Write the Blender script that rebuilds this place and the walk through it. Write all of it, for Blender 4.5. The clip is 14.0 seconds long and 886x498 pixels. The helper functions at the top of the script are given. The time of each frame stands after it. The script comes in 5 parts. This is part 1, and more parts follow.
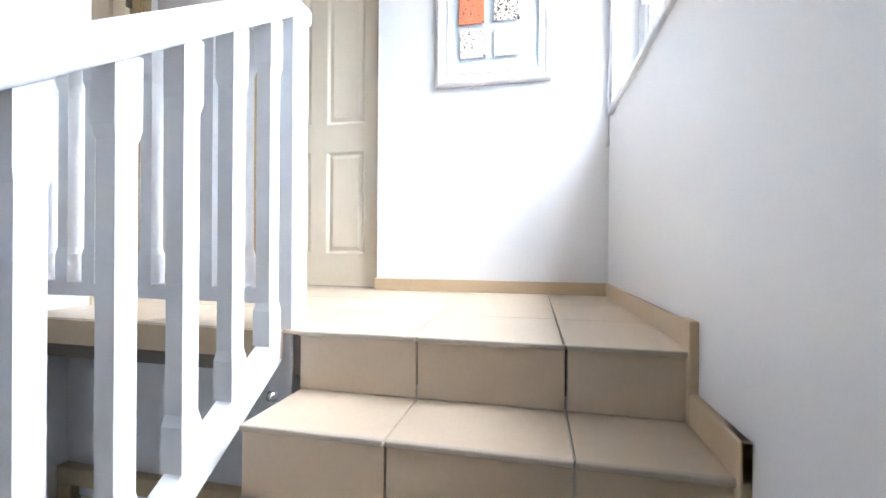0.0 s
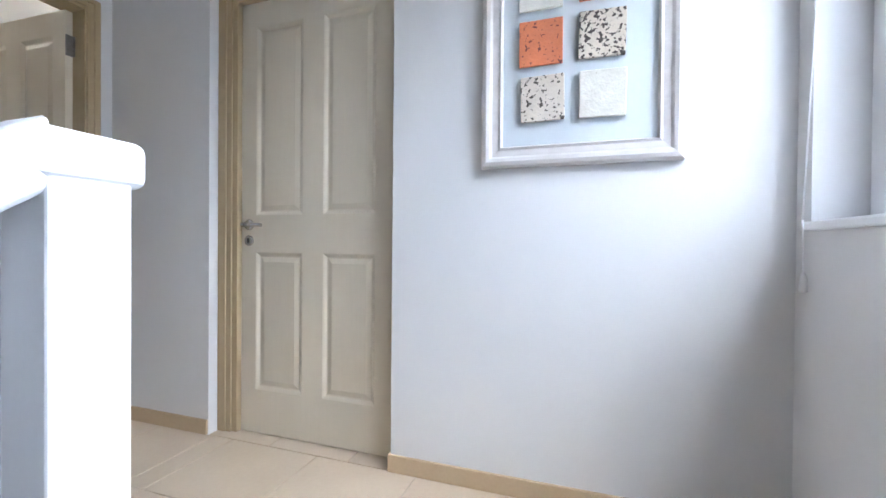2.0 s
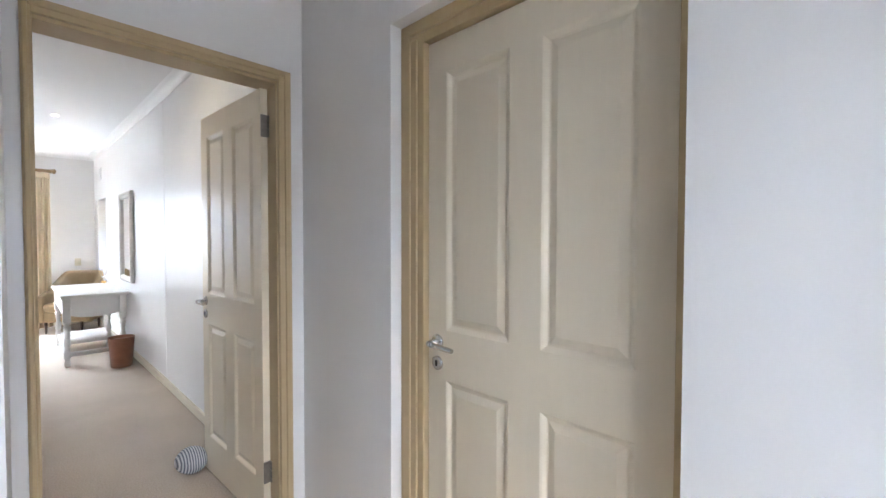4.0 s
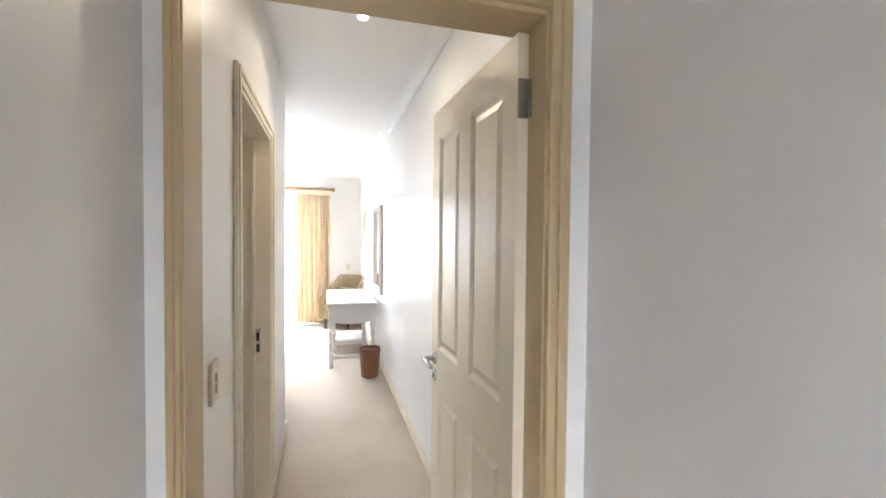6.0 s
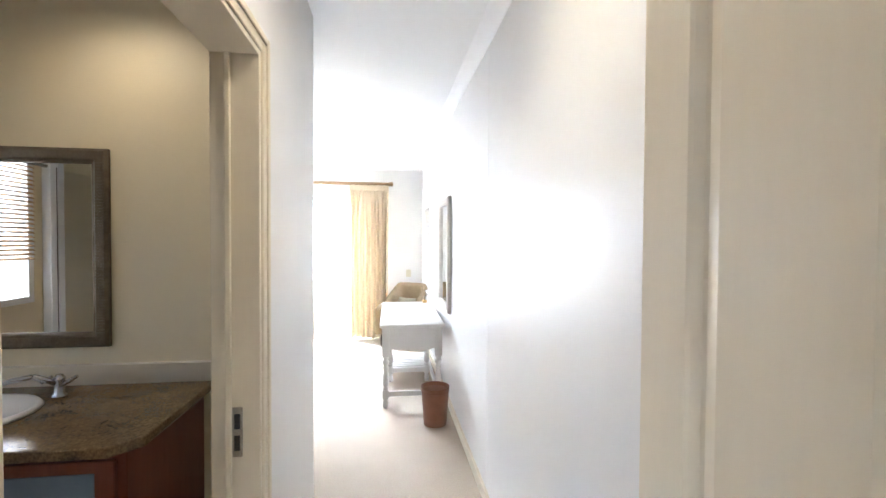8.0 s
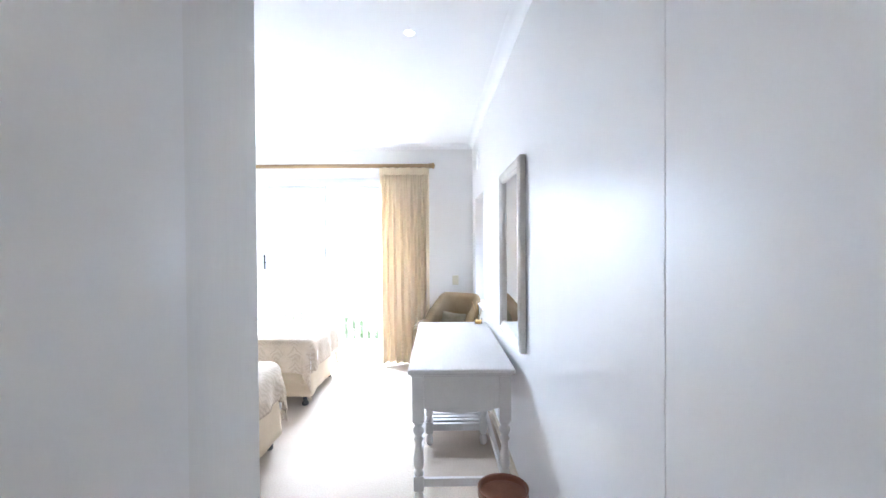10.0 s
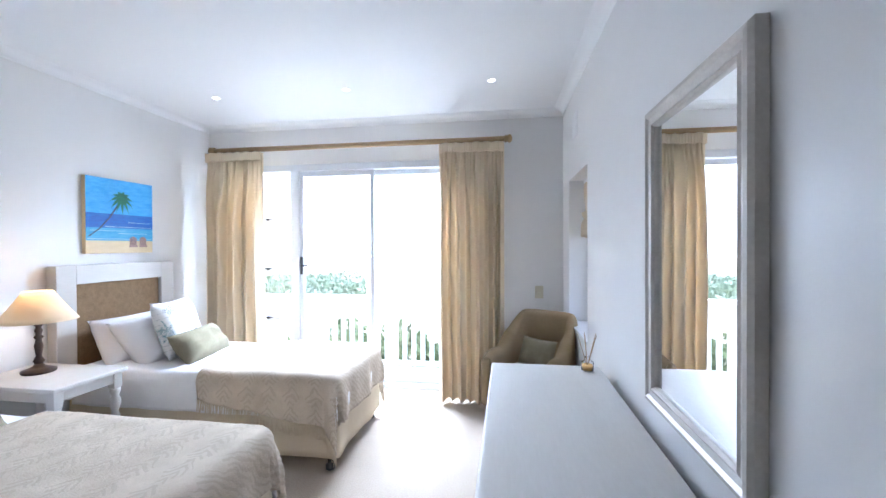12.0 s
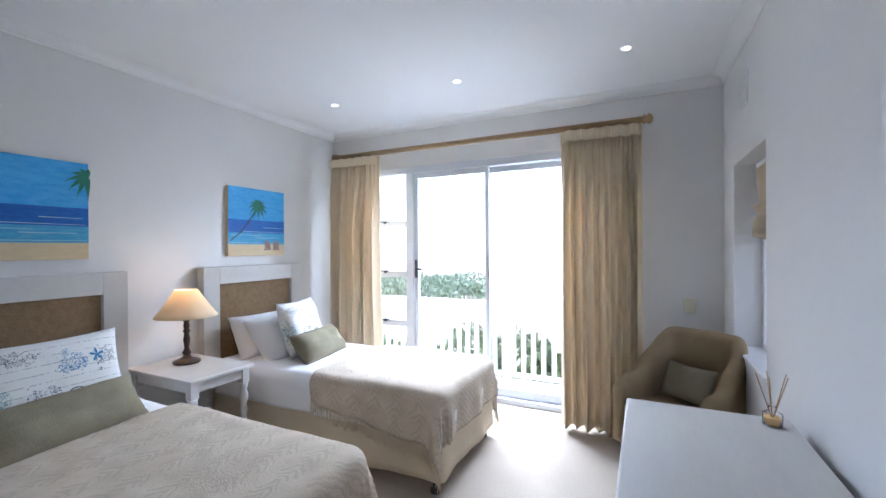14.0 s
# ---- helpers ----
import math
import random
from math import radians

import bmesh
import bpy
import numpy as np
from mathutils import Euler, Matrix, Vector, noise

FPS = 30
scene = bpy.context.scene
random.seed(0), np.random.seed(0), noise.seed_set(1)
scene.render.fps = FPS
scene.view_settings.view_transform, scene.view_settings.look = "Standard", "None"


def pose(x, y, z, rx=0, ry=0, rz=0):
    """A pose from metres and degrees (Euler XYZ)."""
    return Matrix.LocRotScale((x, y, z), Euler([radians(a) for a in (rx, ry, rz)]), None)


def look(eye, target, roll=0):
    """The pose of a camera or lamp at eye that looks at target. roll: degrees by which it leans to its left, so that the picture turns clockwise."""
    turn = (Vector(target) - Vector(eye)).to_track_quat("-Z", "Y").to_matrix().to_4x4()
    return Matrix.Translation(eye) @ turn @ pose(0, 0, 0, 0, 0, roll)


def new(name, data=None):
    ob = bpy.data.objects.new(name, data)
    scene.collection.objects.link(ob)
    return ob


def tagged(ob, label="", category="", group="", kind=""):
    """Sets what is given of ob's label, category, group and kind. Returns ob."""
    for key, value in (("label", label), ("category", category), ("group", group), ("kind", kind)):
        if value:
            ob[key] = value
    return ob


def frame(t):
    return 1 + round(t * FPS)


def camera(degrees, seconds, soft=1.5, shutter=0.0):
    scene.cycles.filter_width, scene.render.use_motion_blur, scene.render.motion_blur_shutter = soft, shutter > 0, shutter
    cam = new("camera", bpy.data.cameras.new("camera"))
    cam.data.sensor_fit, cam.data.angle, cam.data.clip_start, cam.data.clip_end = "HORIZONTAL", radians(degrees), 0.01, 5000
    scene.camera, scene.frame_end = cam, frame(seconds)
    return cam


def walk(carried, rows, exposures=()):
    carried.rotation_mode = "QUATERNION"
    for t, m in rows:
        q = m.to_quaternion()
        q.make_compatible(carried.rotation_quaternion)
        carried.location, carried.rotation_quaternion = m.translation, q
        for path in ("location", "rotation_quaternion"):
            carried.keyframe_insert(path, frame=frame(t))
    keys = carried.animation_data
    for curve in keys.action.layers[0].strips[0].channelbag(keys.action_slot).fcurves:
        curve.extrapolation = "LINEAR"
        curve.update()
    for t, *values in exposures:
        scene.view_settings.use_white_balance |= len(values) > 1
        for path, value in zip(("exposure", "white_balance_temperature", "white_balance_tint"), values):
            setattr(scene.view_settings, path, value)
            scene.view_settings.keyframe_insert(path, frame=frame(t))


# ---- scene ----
cam = camera(93.6, 14.0)
PATH = [
    (0, (-2.37, -2.537, 0.248), (-0.416, -2.109, 0.247), 0.4), 
    (0.5, (-2.139, -2.477, 0.371), (-0.187, -2.043, 0.367), 0.4), 
    (1, (-1.91, -2.446, 0.565), (0.032, -1.967, 0.569), 0.6), 
    (1.5, (-1.7, -2.347, 0.74), (0.226, -1.808, 0.733), 0.5), 
    (2, (-1.501, -2.33, 0.902), (0.394, -1.689, 0.884), 0.5), 
    (2.5, (-1.355, -2.217, 1.012), (0.48, -1.423, 0.997), 0.6), 
    (3, (-1.215, -2.085, 1.161), (0.529, -1.106, 1.128), 0.4), 
    (3.5, (-1.063, -2.002, 1.253), (0.558, -0.831, 1.211), 0.2), 
    (4, (-0.951, -1.848, 1.354), (0.483, -0.455, 1.303), 0.1), 
    (4.2, (-0.9, -1.748, 1.384), (0.443, -0.267, 1.328), 0.0), 
    (6.3, (-0.621, -0.76, 1.505), (-0.142, 1.181, 1.457), 0.5), 
    (6.5, (-0.612, -0.648, 1.5), (-0.153, 1.298, 1.453), 0.4), 
    (7, (-0.557, -0.335, 1.502), (-0.172, 1.627, 1.458), 0.3), 
    (7.5, (-0.546, -0.051, 1.486), (-0.239, 1.925, 1.448), 0.2), 
    (8, (-0.554, 0.286, 1.492), (-0.3, 2.27, 1.451), 0.3), 
    (8.2, (-0.564, 0.452, 1.471), (-0.326, 2.438, 1.431), 0.5), 
    (10.3, (-0.47, 1.946, 1.421), (-0.491, 3.946, 1.397), -0.4), 
    (10.5, (-0.487, 2.085, 1.424), (-0.537, 4.085, 1.399), -0.3), 
    (11, (-0.519, 2.404, 1.423), (-0.609, 4.402, 1.399), -0.2), 
    (11.5, (-0.509, 2.693, 1.424), (-0.688, 4.685, 1.402), -0.4), 
    (12, (-0.554, 2.952, 1.409), (-0.857, 4.929, 1.391), -0.3), 
    (12.5, (-0.576, 3.13, 1.413), (-0.996, 5.085, 1.4), -0.4), 
    (13, (-0.546, 3.243, 1.419), (-1.128, 5.157, 1.405), -0.4), 
    (13.5, (-0.543, 3.27, 1.411), (-1.282, 5.129, 1.406), -0.4), 
    (14, (-0.567, 3.289, 1.42), (-1.437, 5.09, 1.413), -0.4), 
]
walk(cam, [(t, look(eye, target, roll)) for t, eye, target, roll in PATH],
     [(0.0, 4.35, 5500, 10), (1.5, 3.68, 5450, 10), (2.4, 3.28, 5350, 11), (3.2, 3.22, 5400, 12), (4.2, 3.6, 5750, 11), (6.3, 4.0, 5950, 10),
      (8.2, 4.05, 5650, 10), (10.3, 3.25, 5300, 12), (11.5, 2.58, 5250, 12), (12.5, 2.12, 5200, 12), (14.0, 1.7, 5300, 12)])

# ---- world and light ----
world = bpy.data.worlds.new("sky")
scene.world = world
world.use_nodes = True
wn = world.node_tree.nodes
sky = wn.new("ShaderNodeTexSky")
sky.sky_type = "NISHITA"
sky.sun_disc = False
sky.sun_elevation, sky.sun_rotation = radians(75), radians(90)
sky.dust_density = 3.0
world.node_tree.links.new(sky.outputs[0], wn["Background"].inputs[0])
wn["Background"].inputs[1].default_value = 0.15
sun = new("sun", bpy.data.lights.new("sun", "SUN"))
sun.data.energy, sun.data.angle, sun.data.color = 1.2, radians(12), (1.0, 0.96, 0.9)
sun.matrix_world = look((-3.7, 0.5, 14), (0, 0.5, 0))

def sky_lamp(name, eye, target, sx, sy, watts, color=(0.90, 0.95, 1.0)):
    ob = new(name, bpy.data.lights.new(name, "AREA"))
    ob.data.shape, ob.data.size, ob.data.size_y, ob.data.energy, ob.data.color = "RECTANGLE", sx, sy, watts, color
    ob.matrix_world = look(eye, target)
    return ob


# daylight at the heads of the two large openings
sky_lamp("sky_light_bedroom", (-2.1, 7.75, 2.95), (-2.1, 4.6, 0.9), 2.3, 1.3, 150)
sky_lamp("sky_light_stairs", (-0.95, -3.75, 2.6), (-0.9, -2.2, 1.2), 1.5, 1.0, 17, (1.0, 0.97, 0.93))


def spot(name, at, watts, color=(1.0, 0.80, 0.55)):
    ob = new(name, bpy.data.lights.new(name, "SPOT"))
    ob.data.energy, ob.data.color, ob.data.spot_size, ob.data.spot_blend, ob.data.shadow_soft_size = watts, color, radians(172), 1.0, 0.03
    ob.matrix_world = look(at, (at[0], at[1] + 0.001, at[2] - 1))
    return ob


# lit downlights of the passage and the bathroom
spot("passage_light", (-0.46, 1.3, 2.59), 2.0)
spot("bathroom_light", (-1.75, 2.05, 2.59), 0.95)

# ---- materials ----
def mat(name, color, rough=0.6, color2=None, scale=6.0, fine=90.0, bump=0.0, bscale=None, metal=0.0, spec=0.5, stretch=(1, 1, 1), fmix=0.35):
    m = bpy.data.materials.new(name)
    m.use_nodes = True
    n, l = m.node_tree.nodes, m.node_tree.links
    b = n["Principled BSDF"]
    b.inputs["Roughness"].default_value, b.inputs["Metallic"].default_value = rough, metal
    b.inputs["Specular IOR Level"].default_value = spec
    c2 = color2 or tuple(v * 0.93 for v in color)
    tc, mp = n.new("ShaderNodeTexCoord"), n.new("ShaderNodeMapping")
    mp.inputs["Scale"].default_value = stretch
    l.new(tc.outputs["Object"], mp.inputs[0])
    a, f = n.new("ShaderNodeTexNoise"), n.new("ShaderNodeTexNoise")
    a.inputs["Scale"].default_value, f.inputs["Scale"].default_value = scale, fine
    a.inputs["Detail"].default_value = 5
    l.new(mp.outputs[0], a.inputs["Vector"]); l.new(mp.outputs[0], f.inputs["Vector"])
    mx = n.new("ShaderNodeMix"); mx.data_type = "FLOAT"; mx.inputs[0].default_value = fmix
    l.new(a.outputs[0], mx.inputs[2]); l.new(f.outputs[0], mx.inputs[3])
    cr = n.new("ShaderNodeValToRGB")
    cr.color_ramp.elements[0].position, cr.color_ramp.elements[1].position = 0.32, 0.68
    cr.color_ramp.elements[0].color, cr.color_ramp.elements[1].color = (*c2, 1), (*color, 1)
    l.new(mx.outputs[0], cr.inputs[0]); l.new(cr.outputs[0], b.inputs["Base Color"])
    if bump:
        bn, t3 = n.new("ShaderNodeBump"), n.new("ShaderNodeTexNoise")
        t3.inputs["Scale"].default_value, t3.inputs["Detail"].default_value = bscale or fine, 3
        l.new(mp.outputs[0], t3.inputs["Vector"])
        bn.inputs["Strength"].default_value, bn.inputs["Distance"].default_value = bump, 0.004
        l.new(t3.outputs[0], bn.inputs["Height"]); l.new(bn.outputs[0], b.inputs["Normal"])
    return m


def emitter(name, color, power):
    m = mat(name, color, 0.4)
    b = m.node_tree.nodes["Principled BSDF"]
    b.inputs["Emission Color"].default_value, b.inputs["Emission Strength"].default_value = (*color, 1), power
    return m


WALL = mat("wall_paint", (0.76, 0.75, 0.735), 0.34, (0.735, 0.725, 0.71), 2.5, 160, 0.06)
BATHW = mat("bathroom_paint", (0.74, 0.66, 0.47), 0.5, (0.72, 0.63, 0.44), 2.5, 160, 0.06)
CEIL = mat("ceiling_paint", (0.82, 0.82, 0.82), 0.7, (0.80, 0.80, 0.80), 1.5, 120, 0.04)
WHITE = mat("white_gloss_paint", (0.82, 0.82, 0.82), 0.3, (0.79, 0.79, 0.79), 5, 120, 0.03)
DOORP = mat("cream_door_paint", (0.70, 0.625, 0.485), 0.3, (0.67, 0.595, 0.455), 4, 70, 0.10, 60, stretch=(1, 1, 0.08))
FRAMEP = mat("ochre_frame_paint", (0.48, 0.37, 0.21), 0.4, (0.43, 0.325, 0.18), 5, 90, 0.08, 70, stretch=(1, 1, 0.1))
SKIRT = mat("skirting_tile", (0.55, 0.42, 0.26), 0.4, (0.50, 0.375, 0.225), 5, 90, 0.05)
TILE = mat("beige_floor_tile", (0.62, 0.51, 0.37), 0.32, (0.57, 0.455, 0.32), 4, 60, 0.06, 40)
NOSE = mat("tile_nosing", (0.50, 0.44, 0.35), 0.35, (0.45, 0.39, 0.31), 6, 70)
GROUT = mat("grout", (0.20, 0.17, 0.14), 0.9, (0.16, 0.135, 0.11), 8, 120, 0.1)
CARPET = mat("beige_carpet", (0.57, 0.49, 0.395), 0.95, (0.40, 0.335, 0.265), 1.8, 130, 0.9, 260, spec=0.1, fmix=0.6)
STEEL = mat("brushed_steel", (0.62, 0.61, 0.6), 0.25, (0.5, 0.49, 0.48), 9, 150, metal=1.0)
HINGE = mat("dull_hinge_steel", (0.30, 0.28, 0.26), 0.45, (0.2, 0.185, 0.17), 30, 150, metal=1.0)
BLACK = mat("black_plastic", (0.02, 0.02, 0.02), 0.4)
SWITCHP = mat("switch_plastic", (0.66, 0.61, 0.46), 0.3)
ALU = mat("white_aluminium", (0.70, 0.72, 0.76), 0.3, (0.66, 0.68, 0.72), 3, 120)
WOODROD = mat("oak_pole", (0.40, 0.27, 0.13), 0.45, (0.31, 0.2, 0.09), 8, 60, 0.1, stretch=(0.1, 1, 1))
CURT = mat("cream_curtain_cotton", (0.84, 0.72, 0.53), 0.9, (0.79, 0.66, 0.465), 5, 300, 0.25, 400, spec=0.15)
BLIND = mat("roman_blind_linen", (0.66, 0.57, 0.43), 0.9, (0.6, 0.51, 0.38), 6, 200, 0.3, spec=0.1)
DESKP = mat("stone_white_furniture_paint", (0.60, 0.575, 0.54), 0.52, (0.54, 0.515, 0.48), 6, 110, 0.12, 70, stretch=(1, 0.15, 1))
LINEN = mat("white_bed_linen", (0.80, 0.79, 0.79), 0.85, (0.76, 0.75, 0.755), 5, 200, 0.3, 25, spec=0.15)
VALANCE = mat("cream_valance", (0.62, 0.53, 0.39), 0.9, (0.56, 0.47, 0.34), 5, 150, 0.3, 40, spec=0.1)
OLIVE = mat("olive_cushion_weave", (0.31, 0.275, 0.19), 0.9, (0.20, 0.178, 0.115), 10, 260, 0.6, 220, spec=0.1, fmix=0.6)
VELVET = mat("olive_brown_velvet", (0.33, 0.245, 0.14), 0.85, (0.25, 0.183, 0.10), 7, 120, 0.25, 90, spec=0.2)
WEAVE = mat("woven_headboard", (0.30, 0.20, 0.11), 0.85, (0.18, 0.118, 0.06), 30, 190, 0.8, 180, spec=0.2, fmix=0.6)
DARKWOOD = mat("dark_turned_wood", (0.055, 0.028, 0.016), 0.35, (0.035, 0.018, 0.01), 12, 80)
LEATHER = mat("brown_leather", (0.23, 0.095, 0.05), 0.5, (0.16, 0.06, 0.03), 14, 120, 0.25)
REDWOOD = mat("red_mahogany", (0.22, 0.06, 0.028), 0.35, (0.13, 0.032, 0.015), 7, 50, 0.08, stretch=(1, 1, 0.15))
BLUEP = mat("grey_blue_panel", (0.17, 0.22, 0.27), 0.5, (0.15, 0.195, 0.24), 6, 90)
GRANITE = mat("brown_granite", (0.27, 0.18, 0.09), 0.1, (0.07, 0.045, 0.022), 9, 110, fmix=0.62)
CERAMIC = mat("white_ceramic", (0.80, 0.79, 0.76), 0.1)
BRONZE = mat("bronze_mirror_frame", (0.17, 0.13, 0.085), 0.4, (0.09, 0.068, 0.045), 20, 120, metal=0.5)
SILVER = mat("silver_grey_frame", (0.56, 0.53, 0.48), 0.38, (0.45, 0.42, 0.375), 9, 90, 0.1, metal=0.25)
PICFRAME = mat("whitewashed_silver_frame", (0.70, 0.67, 0.64), 0.42, (0.56, 0.52, 0.49), 7, 70, 0.12, 60, stretch=(1, 0.25, 0.6))
WARDP = mat("wardrobe_paint", (0.74, 0.725, 0.69), 0.45, (0.69, 0.675, 0.64), 3, 90, 0.1, 70, stretch=(1, 1, 0.1))
WARMWOOD = mat("blind_slat_wood", (0.5, 0.33, 0.16), 0.5, (0.42, 0.26, 0.12), 8, 60)
SHADE = mat("lamp_shade_paper", (0.78, 0.66, 0.48), 0.8, (0.74, 0.62, 0.44), 6, 150)
SHADE.node_tree.nodes["Principled BSDF"].inputs["Emission Color"].default_value = (1.0, 0.60, 0.27, 1)
SHADE.node_tree.nodes["Principled BSDF"].inputs["Emission Strength"].default_value = 0.03
BULB = emitter("bulb_glow", (1.0, 0.72, 0.4), 1.2)
DOWN = emitter("downlight_glow", (1.0, 0.95, 0.88), 1.6)
def let_light_through(m, share, color):
    """Thin cloth or paper: part of the light passes through it."""
    n, l = m.node_tree.nodes, m.node_tree.links
    t, mx = n.new("ShaderNodeBsdfTranslucent"), n.new("ShaderNodeMixShader")
    t.inputs[0].default_value, mx.inputs[0].default_value = (*color, 1), share
    l.new(n["Principled BSDF"].outputs[0], mx.inputs[1]); l.new(t.outputs[0], mx.inputs[2])
    l.new(mx.outputs[0], n["Material Output"].inputs["Surface"])


let_light_through(CURT, 0.25, (0.86, 0.76, 0.60))
let_light_through(SHADE, 0.4, (0.9, 0.80, 0.64))
let_light_through(BLIND, 0.25, (0.75, 0.62, 0.45))
DECK = mat("pale_deck", (0.45, 0.42, 0.38), 0.7, (0.38, 0.35, 0.31), 5, 60)
SAND = mat("dune_sand", (0.5, 0.44, 0.34), 0.95, (0.42, 0.37, 0.27), 0.2, 4)
LEAF = mat("hedge_leaf", (0.17, 0.22, 0.09), 0.6, (0.11, 0.155, 0.055), 3, 20)
# leaf green paled for the far bushes: distance haze put into the colour
LEAF_HAZED = mat("hazed_dune_scrub_leaf", (0.36, 0.42, 0.29), 0.7, (0.28, 0.35, 0.22), 1, 8)
PLASTER = mat("outside_plaster", (0.6, 0.58, 0.54), 0.9, (0.55, 0.53, 0.5), 2, 60)


def glass_mat(name):
    m = bpy.data.materials.new(name)
    m.use_nodes = True
    b = m.node_tree.nodes["Principled BSDF"]
    b.inputs["Base Color"].default_value = (1, 1, 1, 1)
    b.inputs["Roughness"].default_value, b.inputs["IOR"].default_value = 0.0, 1.45
    b.inputs["Transmission Weight"].default_value = 1.0
    return m


GLASS = glass_mat("clear_glass")
THINGLASS = glass_mat("thin_bottle_glass")
THINGLASS.node_tree.nodes["Principled BSDF"].inputs["IOR"].default_value = 1.12
MIRROR = mat("mirror_silver", (0.9, 0.91, 0.91), 0.0, (0.9, 0.91, 0.91), metal=1.0)

# ---- mesh helpers ----
def bm_new():
    return bmesh.new()


def box(bm, x0, y0, z0, x1, y1, z1, bevel=0.0, seg=2):
    m = Matrix.Translation(((x0 + x1) / 2, (y0 + y1) / 2, (z0 + z1) / 2)) @ Matrix.Diagonal((abs(x1 - x0), abs(y1 - y0), abs(z1 - z0), 1))
    vs = bmesh.ops.create_cube(bm, size=1, matrix=m)["verts"]
    if bevel:
        es = list({e for v in vs for e in v.link_edges})
        bmesh.ops.bevel(bm, geom=es, offset=bevel, segments=seg, affect="EDGES", profile=0.5)
    return bm


def hexa(bm, lower, upper):
    """A block between two four-cornered outlines."""
    a, b = [bm.verts.new(p) for p in lower], [bm.verts.new(p) for p in upper]
    bm.faces.new(a[::-1]); bm.faces.new(b)
    for i in range(4):
        bm.faces.new((a[i], a[(i + 1) % 4], b[(i + 1) % 4], b[i]))
    bmesh.ops.recalc_face_normals(bm, faces=bm.faces[:])
    return bm


def lathe(bm, prof, at=(0, 0, 0), seg=20, m=None):
    m = m or Matrix.Translation(at)
    rings = [[bm.verts.new(m @ Vector((r * math.cos(2 * math.pi * i / seg), r * math.sin(2 * math.pi * i / seg), z))) for i in range(seg)] for r, z in prof]
    for a, b in zip(rings, rings[1:]):
        for i in range(seg):
            f = bm.faces.new((a[i], a[(i + 1) % seg], b[(i + 1) % seg], b[i])); f.smooth = True
    bm.faces.new(rings[0][::-1]); bm.faces.new(rings[-1])
    return bm


def rod(bm, a, b, r, seg=12, r2=None):
    a, b = Vector(a), Vector(b)
    q = (b - a).to_track_quat("Z", "Y").to_matrix().to_4x4()
    return lathe(bm, [(r, 0), (r if r2 is None else r2, (b - a).length)], seg=seg, m=Matrix.Translation(a) @ q)


def grid(bm, nu, nv, fn):
    vs = [[bm.verts.new(fn(i / nu, j / nv)) for j in range(nv + 1)] for i in range(nu + 1)]
    for i in range(nu):
        for j in range(nv):
            f = bm.faces.new((vs[i][j], vs[i + 1][j], vs[i + 1][j + 1], vs[i][j + 1])); f.smooth = True
    return bm


def obj(name, bm, material):
    me = bpy.data.meshes.new(name)
    bm.to_mesh(me); bm.free()
    me.materials.append(material)
    return new(name, me)


def part(name, bm, material, parent, label="", solid=0.0, smooth=False):
    ob = obj(name, bm, material)
    ob.parent = parent
    if solid:
        s = ob.modifiers.new("thickness", "SOLIDIFY"); s.thickness, s.offset = solid, 0
    if smooth:
        for p in ob.data.polygons:
            p.use_smooth = True
    return tagged(ob, label)


def thing(name, at, label, category, group="", kind="", rz=0):
    ob = new(name)
    ob.empty_display_size = 0.1
    ob.matrix_world = pose(*at, 0, 0, rz)
    return tagged(ob, label, category, group, kind)


def structure(name, bm, material, label, category):
    return tagged(obj(name, bm, material), label, category, kind="structure")


def wall(name, boxes, material, label, category="wall"):
    bm = bm_new()
    for b in boxes:
        box(bm, *b)
    return structure(name, bm, material, label, category)

CZ = 2.645
RX = lambda y: 0.0 if y < 2.55 else -0.04 * (y - 2.55) / 4.33   # the bedroom's right wall runs slightly inwards

# ---- structure: landing and stairs ----
wall("wall_picture", [(0, -3.2, -3.0, 0.3, -1.61, 2.9), (0.0, -1.61, 2.12, 0.3, -0.66, 2.9), (0.0, -0.66, -3.0, 0.3, 0.13, 2.9),
                      (0.0, -1.61, -3.0, 0.3, -0.66, -0.06), (0.26, -1.61, -0.06, 0.3, -0.66, 2.12)], WALL, "smooth off-white painted plaster wall on the landing")
wall("wall_window_landing", [(-5.2, -3.2, -3.0, -1.70, -2.925, 2.9), (-0.085, -3.2, -3.0, 0.0, -2.925, 2.9),
                             (-1.70, -3.2, -3.0, -0.085, -2.925, 0.955), (-1.70, -3.2, 2.15, -0.085, -2.925, 2.9)], WALL, "white plaster stair wall with a deep window opening")
wall("wall_bedroom_door", [(-0.97, 0, -0.2, -0.92, 0.12, 2.9), (-0.11, 0, -0.2, 0.0, 0.12, 2.9), (-0.92, 0, 2.06, -0.11, 0.12, 2.9)],
     WALL, "off-white plaster wall round the bedroom doorway")
wall("wall_left_landing", [(-5.2, -0.70, -3.0, -0.97, 0.12, 2.9)], WALL, "off-white plaster wall beside the stairwell")
wall("wall_stair_end", [(-5.4, -3.2, -3.0, -5.2, 0.12, 2.9)], WALL, "plain white end wall of the stairwell")
wall("wall_below_landing", [(-1.05, -2.925, -3.0, -0.9, -1.6, -0.14), (-1.05, -1.6, -0.75, -0.9, -0.7, -0.14)], WALL,
     "grey-white plaster wall below the landing slab")
wall("floor_lower", [(-5.2, -2.925, -3.0, 0, -0.70, -2.75)], TILE, "beige tiled floor at the foot of the stairs", "floor")
